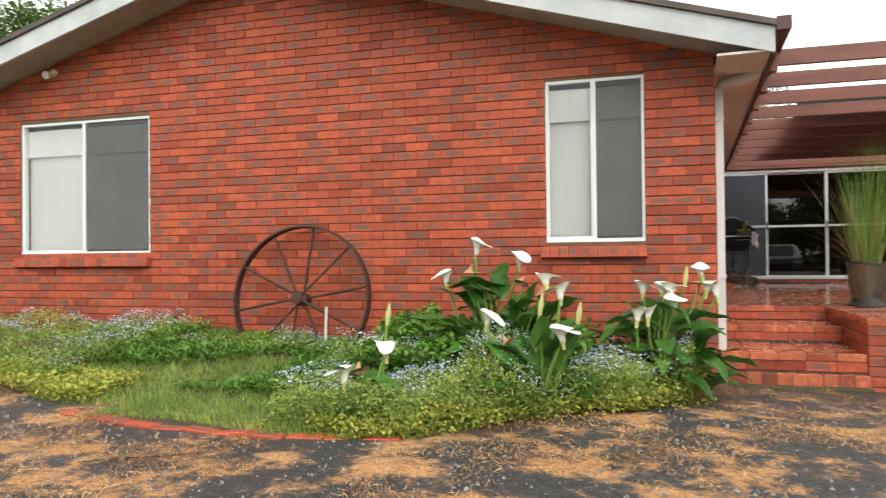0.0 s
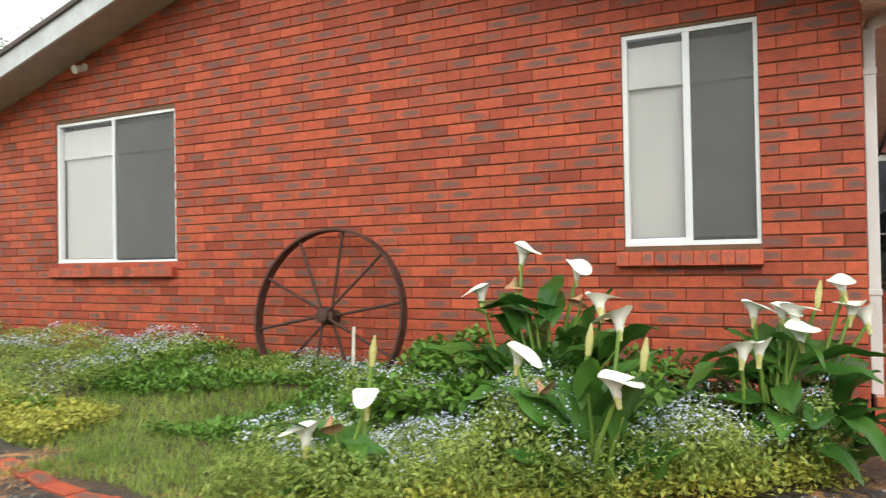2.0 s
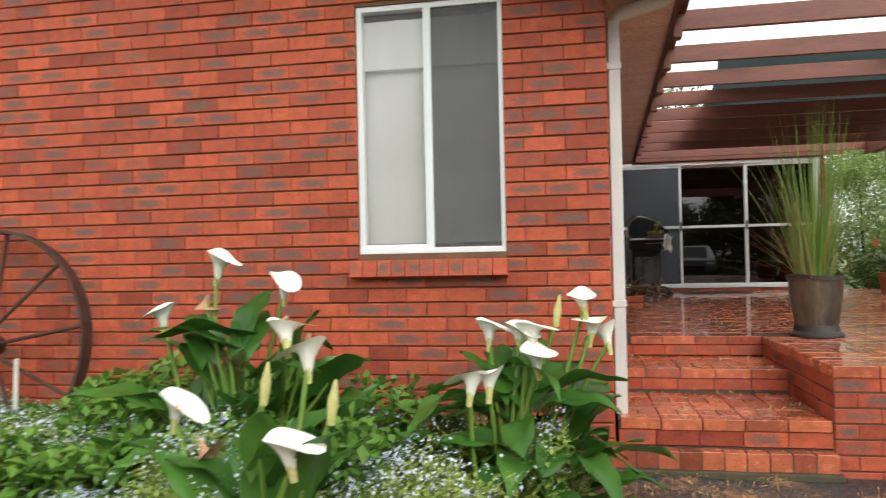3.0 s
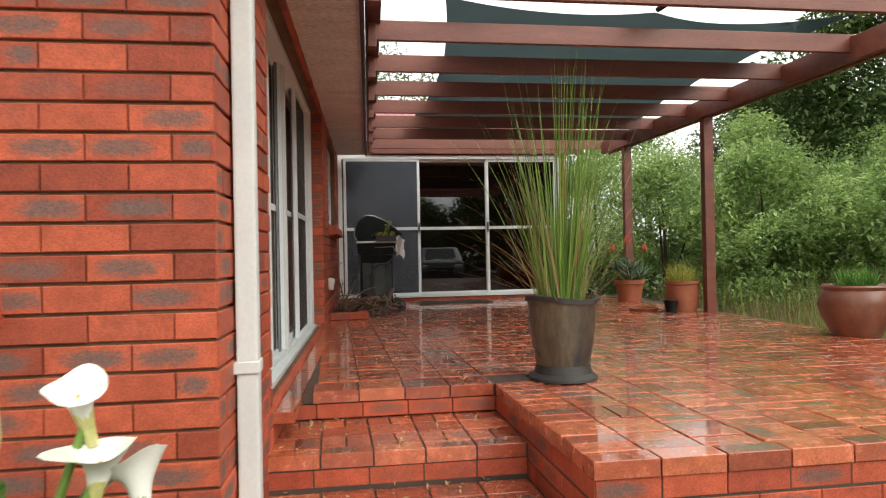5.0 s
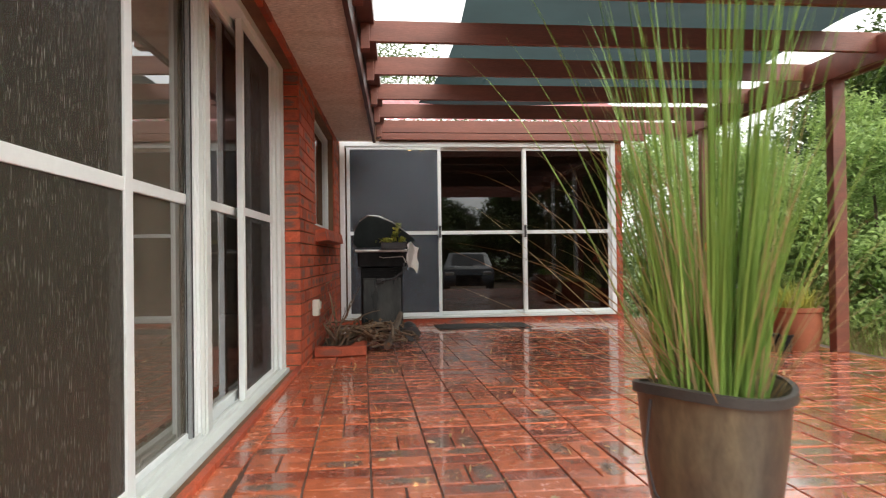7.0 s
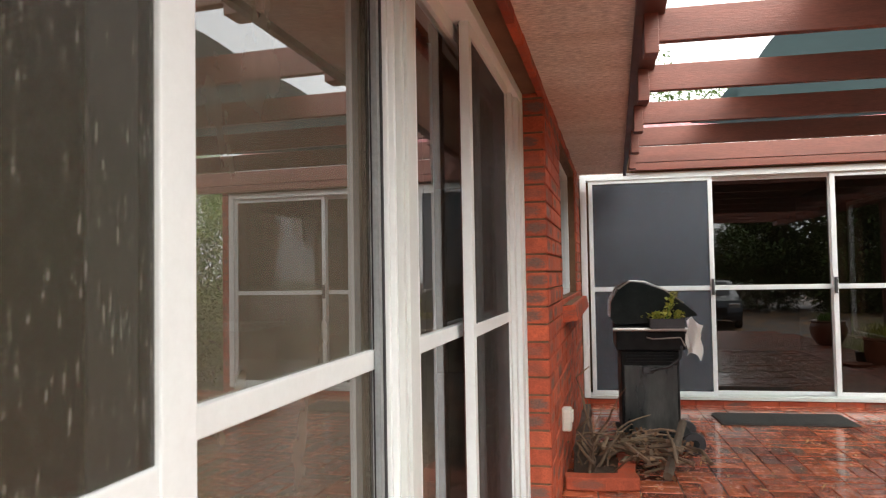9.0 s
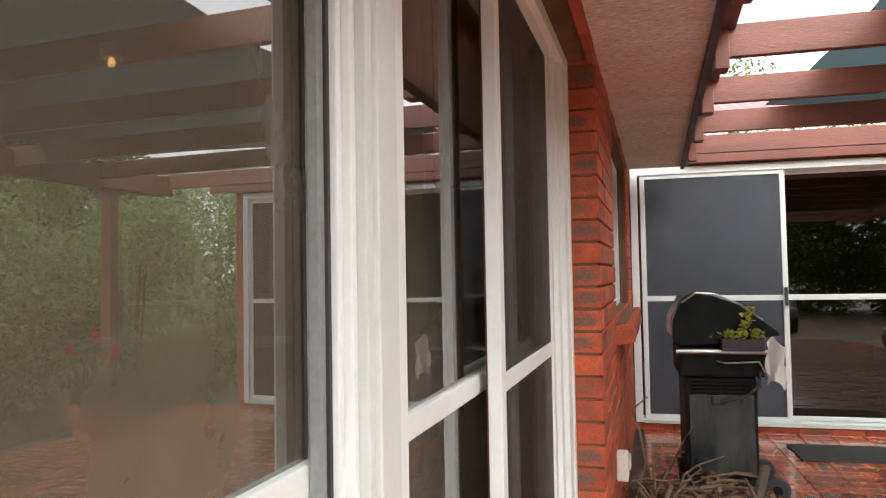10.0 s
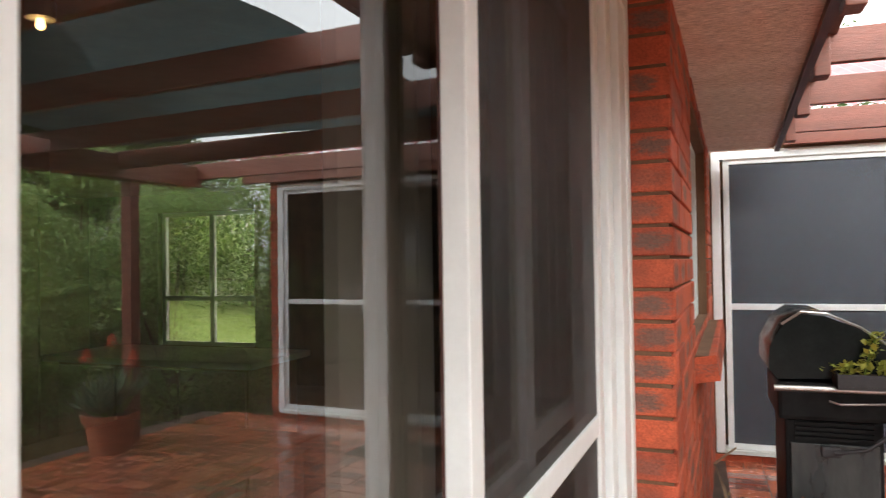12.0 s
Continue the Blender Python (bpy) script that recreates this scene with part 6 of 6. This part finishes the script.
# ---- parked car across the drive, seen in the glass ----
def parked_car():
    c = thing("car", pose(4.6, -9.2, ground_z(4.6, -9.2), 0, 0, 8), "dark grey car parked on the drive", "car")
    prof = [(-2.1, 0.28), (-2.12, 0.62), (-1.98, 0.86), (-1.2, 0.93), (-0.75, 0.96), (-0.05, 1.40), (0.5, 1.46), (1.3, 1.40), (1.9, 1.0), (2.08, 0.92), (2.1, 0.45), (2.0, 0.28)]
    bm = bmesh.new()
    rows = []
    for w, k in ((-0.88, 0.97), (-0.78, 1.0), (0.78, 1.0), (0.88, 0.97)):
        rows.append([bm.verts.new((w * (0.82 if z > 1.0 else 1), -x, 0.3 + (z - 0.3) * k)) for x, z in prof])
    for r, q in zip(rows, rows[1:]):
        for i in range(len(prof)):
            j = (i + 1) % len(prof)
            bm.faces.new((r[i], r[j], q[j], q[i]))
    bm.faces.new(rows[0]), bm.faces.new(rows[-1][::-1])
    part("body", bm, CAR_PAINT, c, smooth=True)
    ws = bmesh.new()
    ws.faces.new([ws.verts.new(p) for p in ((-0.62, 0.735, 0.99), (0.62, 0.735, 0.99), (0.56, 0.09, 1.395), (-0.56, 0.09, 1.395))])
    part("windscreen", ws, DARK_GLASS, c)
    part("grille", boxes((-0.45, 0.45, 2.10, 2.13, 0.45, 0.66), bevel=0.01), BLACK_METAL, c)
    for x in (-0.66, 0.66):
        part("headlight", boxes((x - 0.16, x + 0.16, 2.03, 2.11, 0.64, 0.78), bevel=0.03), STEEL, c)
    for x in (-0.80, 0.80):
        for y in (-1.3, 1.35):
            wh = part("wheel", lathe([(0.1, -0.1), (0.30, -0.1), (0.32, -0.08), (0.32, 0.08), (0.30, 0.1), (0.1, 0.1)], 24), GASKET, c, smooth=True)
            wh.matrix_basis = pose(x, y, 0.32, 0, 90)
            part("rim", lathe([(0.02, -0.105), (0.2, -0.105), (0.2, 0.105), (0.02, 0.105)], 16), STEEL, wh)


parked_car()

# ---- lamps in the rooms ----
for x, y, z in ((1.36, 9.7, 2.20), (1.52, 9.75, 2.20), (-1.85, 4.87, 2.20), (-2.6, 2.6, 2.20)):
    la = thing("ceiling_lamp", pose(x, y, z), "small warm ceiling lamp inside the room", "lamp", "ceiling lamps")
    part("rose", lathe([(0.02, 0.10), (0.05, 0.10), (0.05, 0.16), (0.02, 0.16)], 14), WHITE_METAL, la)
    part("bulb", lathe([(0.003, 0.06), (0.012, 0.064), (0.017, 0.075), (0.014, 0.09), (0.01, 0.10)], 14), LAMP_GLOW if x > 0 else DIM_GLOW, la, "glowing warm bulb", True)

# ---- dining corner behind the side doors ----
def dining_table(x, y):
    t = thing("dining_table", pose(x, y, 0), "polished wooden dining table inside the room", "table")
    part("tabletop", boxes((-0.5, 0.5, -0.9, 0.9, 0.72, 0.755), bevel=0.006), INTERIOR_WOOD, t)
    for dx in (-0.42, 0.42):
        for dy in (-0.8, 0.8):
            part("leg", boxes((dx - 0.035, dx + 0.035, dy - 0.035, dy + 0.035, 0, 0.72), bevel=0.005), INTERIOR_WOOD, t)


dining_table(-1.6, 4.6)
sb = thing("sideboard", pose(-3.83, 6.0, 0), "tall orange-brown wooden sideboard against the wall", "sideboard")
part("body", boxes((-0.25, 0.2, -0.8, 0.8, 0.0, 1.9), bevel=0.008), INTERIOR_WOOD, sb)
for k in range(4):
    part("door", boxes((0.203, 0.222, -0.78 + k * 0.39, -0.41 + k * 0.39, 0.08, 1.85), bevel=0.004), INTERIOR_WOOD, sb)


bench = thing("kitchen_bench", pose(-2.7, 6.55, 0), "timber kitchen bench with a pale stone top", "kitchen bench")
part("body", boxes((-0.66, 0.70, -0.25, 0.25, 0.0, 0.86), bevel=0.006), INTERIOR_WOOD, bench)
part("benchtop", boxes((-0.72, 0.76, -0.31, 0.31, 0.862, 0.90), bevel=0.006), WHITE_PAINT, bench, "pale stone benchtop")
for k in range(3):
    part("door", boxes((-0.64 + k * 0.45, -0.21 + k * 0.45, -0.268, -0.252, 0.08, 0.84), bevel=0.004), INTERIOR_WOOD, bench)


# ---- bricks, pavers and steps: the pieces of walls and floors ----
def roofline(u):
    return EAVE_Z + PITCH * (4.53 - abs(u - APEX_X))


gable_bricks = [b for b in running_bond(WALL_L, 0.0, -0.8386, 3.65, GABLE_HOLES) if b[2] < roofline(b[0]) + 0.03]
lay(gable_wall, gable_bricks, BRICK, "brick", lambda u, d, z: u > -2.6 and z > -0.75)
side_bricks = running_bond(0.0, 8.43, -0.8386, SOFFIT_Z, SIDE_HOLES, start=0.105)
# corner pieces turn the corner, so the first side pieces start behind the gable face
lay(side_wall, side_bricks, BRICK, "brick", lambda u, d, z: True)
reveal = running_bond(0.0, 0.1435, -0.0538, 2.15, length=2.0, start=-0.5)
pier_end = tagged(new("wall_pier_end"), kind="structure")
pier_end.matrix_world = SIDE @ pose(5.02, 0.14, 0, 0, 0, -90) @ pose(0, 0, 0)
lay(pier_end, reveal, BRICK, "brick", lambda u, d, z: True, depth=0.02)
near_jamb = tagged(new("wall_door_jamb"), kind="structure")
near_jamb.matrix_world = SIDE @ pose(1.12, 0.0, 0, 0, 0, 90)
lay(near_jamb, running_bond(0.0, 0.06, -0.0538, 2.15, length=2.0, start=-0.5), BRICK, "brick", lambda u, d, z: True, depth=0.02)
lay(end_wall, running_bond(0.40, 3.92, -0.03, 0.05, course=0.075) + running_bond(0.395, 0.425, 0.0, 2.2) + running_bond(3.84, 3.92, 0.0, 2.2), BRICK, "brick", lambda u, d, z: True, depth=0.02)

# retaining walls of the patio
front_wall = wall("wall_retaining_front", pose(0, 0.12, 0), 1.21, 4.36, -0.85, -0.07, [], 0.2)
lay(front_wall, running_bond(1.20, 4.36, -0.845, -0.07), BRICK, "brick", lambda u, d, z: u < 3.2)
flank = wall("wall_retaining_side", pose(1.2, 0.12, 0, 0, 0, -90), -1.48, -0.02, -0.85, -0.07, [], 0.2)
lay(flank, running_bond(-1.48, 0.0, -0.845, -0.07), BRICK, "brick", lambda u, d, z: True)


def coping(parent, x0, x1, y0, y1, z, along="x", size=0.235, depth=0.062, material=None, jitter=1.0):
    """A row of pavers laid flat, with their full thickness."""
    rng = random.Random(int(100 * (x0 + y0) + 7))
    out = []
    if along == "x":
        n = max(1, round((x1 - x0) / size))
        w = (x1 - x0) / n
        for i in range(n):
            out.append((x0 + (i + 0.5) * w, (y0 + y1) / 2, z + rng.uniform(-0.002, 0.002), w - 0.008, y1 - y0 - 0.006, FLAT @ Matrix.Rotation(rng.uniform(-0.006, 0.006) * jitter, 4, "X")))
    else:
        n = max(1, round((y1 - y0) / size))
        w = (y1 - y0) / n
        for i in range(n):
            out.append(((x0 + x1) / 2, y0 + (i + 0.5) * w, z + rng.uniform(-0.002, 0.002), w - 0.008, x1 - x0 - 0.006, TURN @ FLAT))
    lay(parent, out, material or PAVER, "paver", lambda u, d, z: True, depth)


FLAT = Matrix.Rotation(radians(-90), 4, "X")
TURN = Matrix.Rotation(radians(90), 4, "Z")
coping(patio, 1.19, 4.36, 0.105, 0.22, 0.0, size=0.24)
coping(patio, 1.19, 1.42, 0.22, 1.60, 0.0, "y", 0.115)
coping(patio, 0.22, 1.19, 1.585, 1.82, 0.002, size=0.235)
# treads, noses and risers of the steps
for y0, y1, z, nose in ((0.94, 1.62, -0.15, True), (0.115, 0.94, -0.31, True), (0.045, 0.125, -0.48, False)):
    n = max(1, round((y1 - y0) / 0.235))
    if nose:
        coping(steps, 0.04, 1.19, y0, y0 + 0.115, z, size=0.235)
        for i in range(n):
            a = y0 + 0.115 + i * (y1 - y0 - 0.115) / n
            coping(steps, 0.04, 1.19, a, a + (y1 - y0 - 0.115) / n, z, size=0.235 if i % 2 else 0.118)
    else:
        coping(steps, 0.0, 1.20, y0, y1 + 0.03, z, size=0.115, depth=0.10)
for y, z0, z1 in ((1.60, -0.15, -0.062), (0.955, -0.30, -0.212), (0.13, -0.47, -0.372)):
    riser = link("riser", boxes((0.03, 1.195, y, y + 0.02, z0, z1)), MORTAR)
    riser.parent = steps
    lay(riser, [(u, y - 0.006, (z0 + z1) / 2, ln, z1 - z0 - 0.012, t) for u, d, z, ln, hh, t in running_bond(0.03, 1.195, 0, 0.08)], BRICK, "brick", lambda u, d, z: True, 0.02)
footing = link("footing", boxes((-0.02, 1.22, 0.03, 0.1, -0.8, -0.585), bevel=0.01), surface("mossy_concrete", (0.055, 0.06, 0.025), (0.10, 0.075, 0.045), 9, 80, (0.7, 0.95), 0.8))
footing.parent = steps

# patio paving: pairs of bricks, mostly laid across, some turned
rng = random.Random(11)
cell, pavers = 0.236, []
for j in range(35):
    for i in range(20):
        y, x = 0.22 + (j + 0.5) * cell, 1.42 + (i - 7 + 0.5) * cell
        y += 0.03 * math.sin(i * 2.1) * 0.0
        if y > 8.4 or x > 4.33 + 0.05 * y or x < 0.0489 * y + 0.03:
            continue
        if y < 1.82 and x < 1.42:
            continue
        across = rng.random() < 0.62
        for s in (-1, 1):
            tilt = Matrix.Rotation(rng.uniform(-0.007, 0.007), 4, "X") @ Matrix.Rotation(rng.uniform(-0.006, 0.006), 4, "Y")
            z = rng.uniform(-0.003, 0.002)
            if across:
                pavers.append((x, y + s * cell / 4, z, cell - 0.007, cell / 2 - 0.007, tilt @ FLAT))
            else:
                pavers.append((x + s * cell / 4, y, z, cell - 0.007, cell / 2 - 0.007, tilt @ TURN @ FLAT))
lay(patio, pavers, PAVER, "paver", lambda u, d, z: u < 2.6 and 1.2 < d < 4.4, 0.05, "far_pavers")
# threshold bricks along the sliding doors
sill_row = running_bond(1.12, 5.02, 0.0, 0.08)
lay(side_door, [(u, -0.05, 0.004, ln, 0.10, FLAT) for u, d, z, ln, hh, t in sill_row], PAVER, "threshold_brick", lambda u, d, z: True, 0.05)
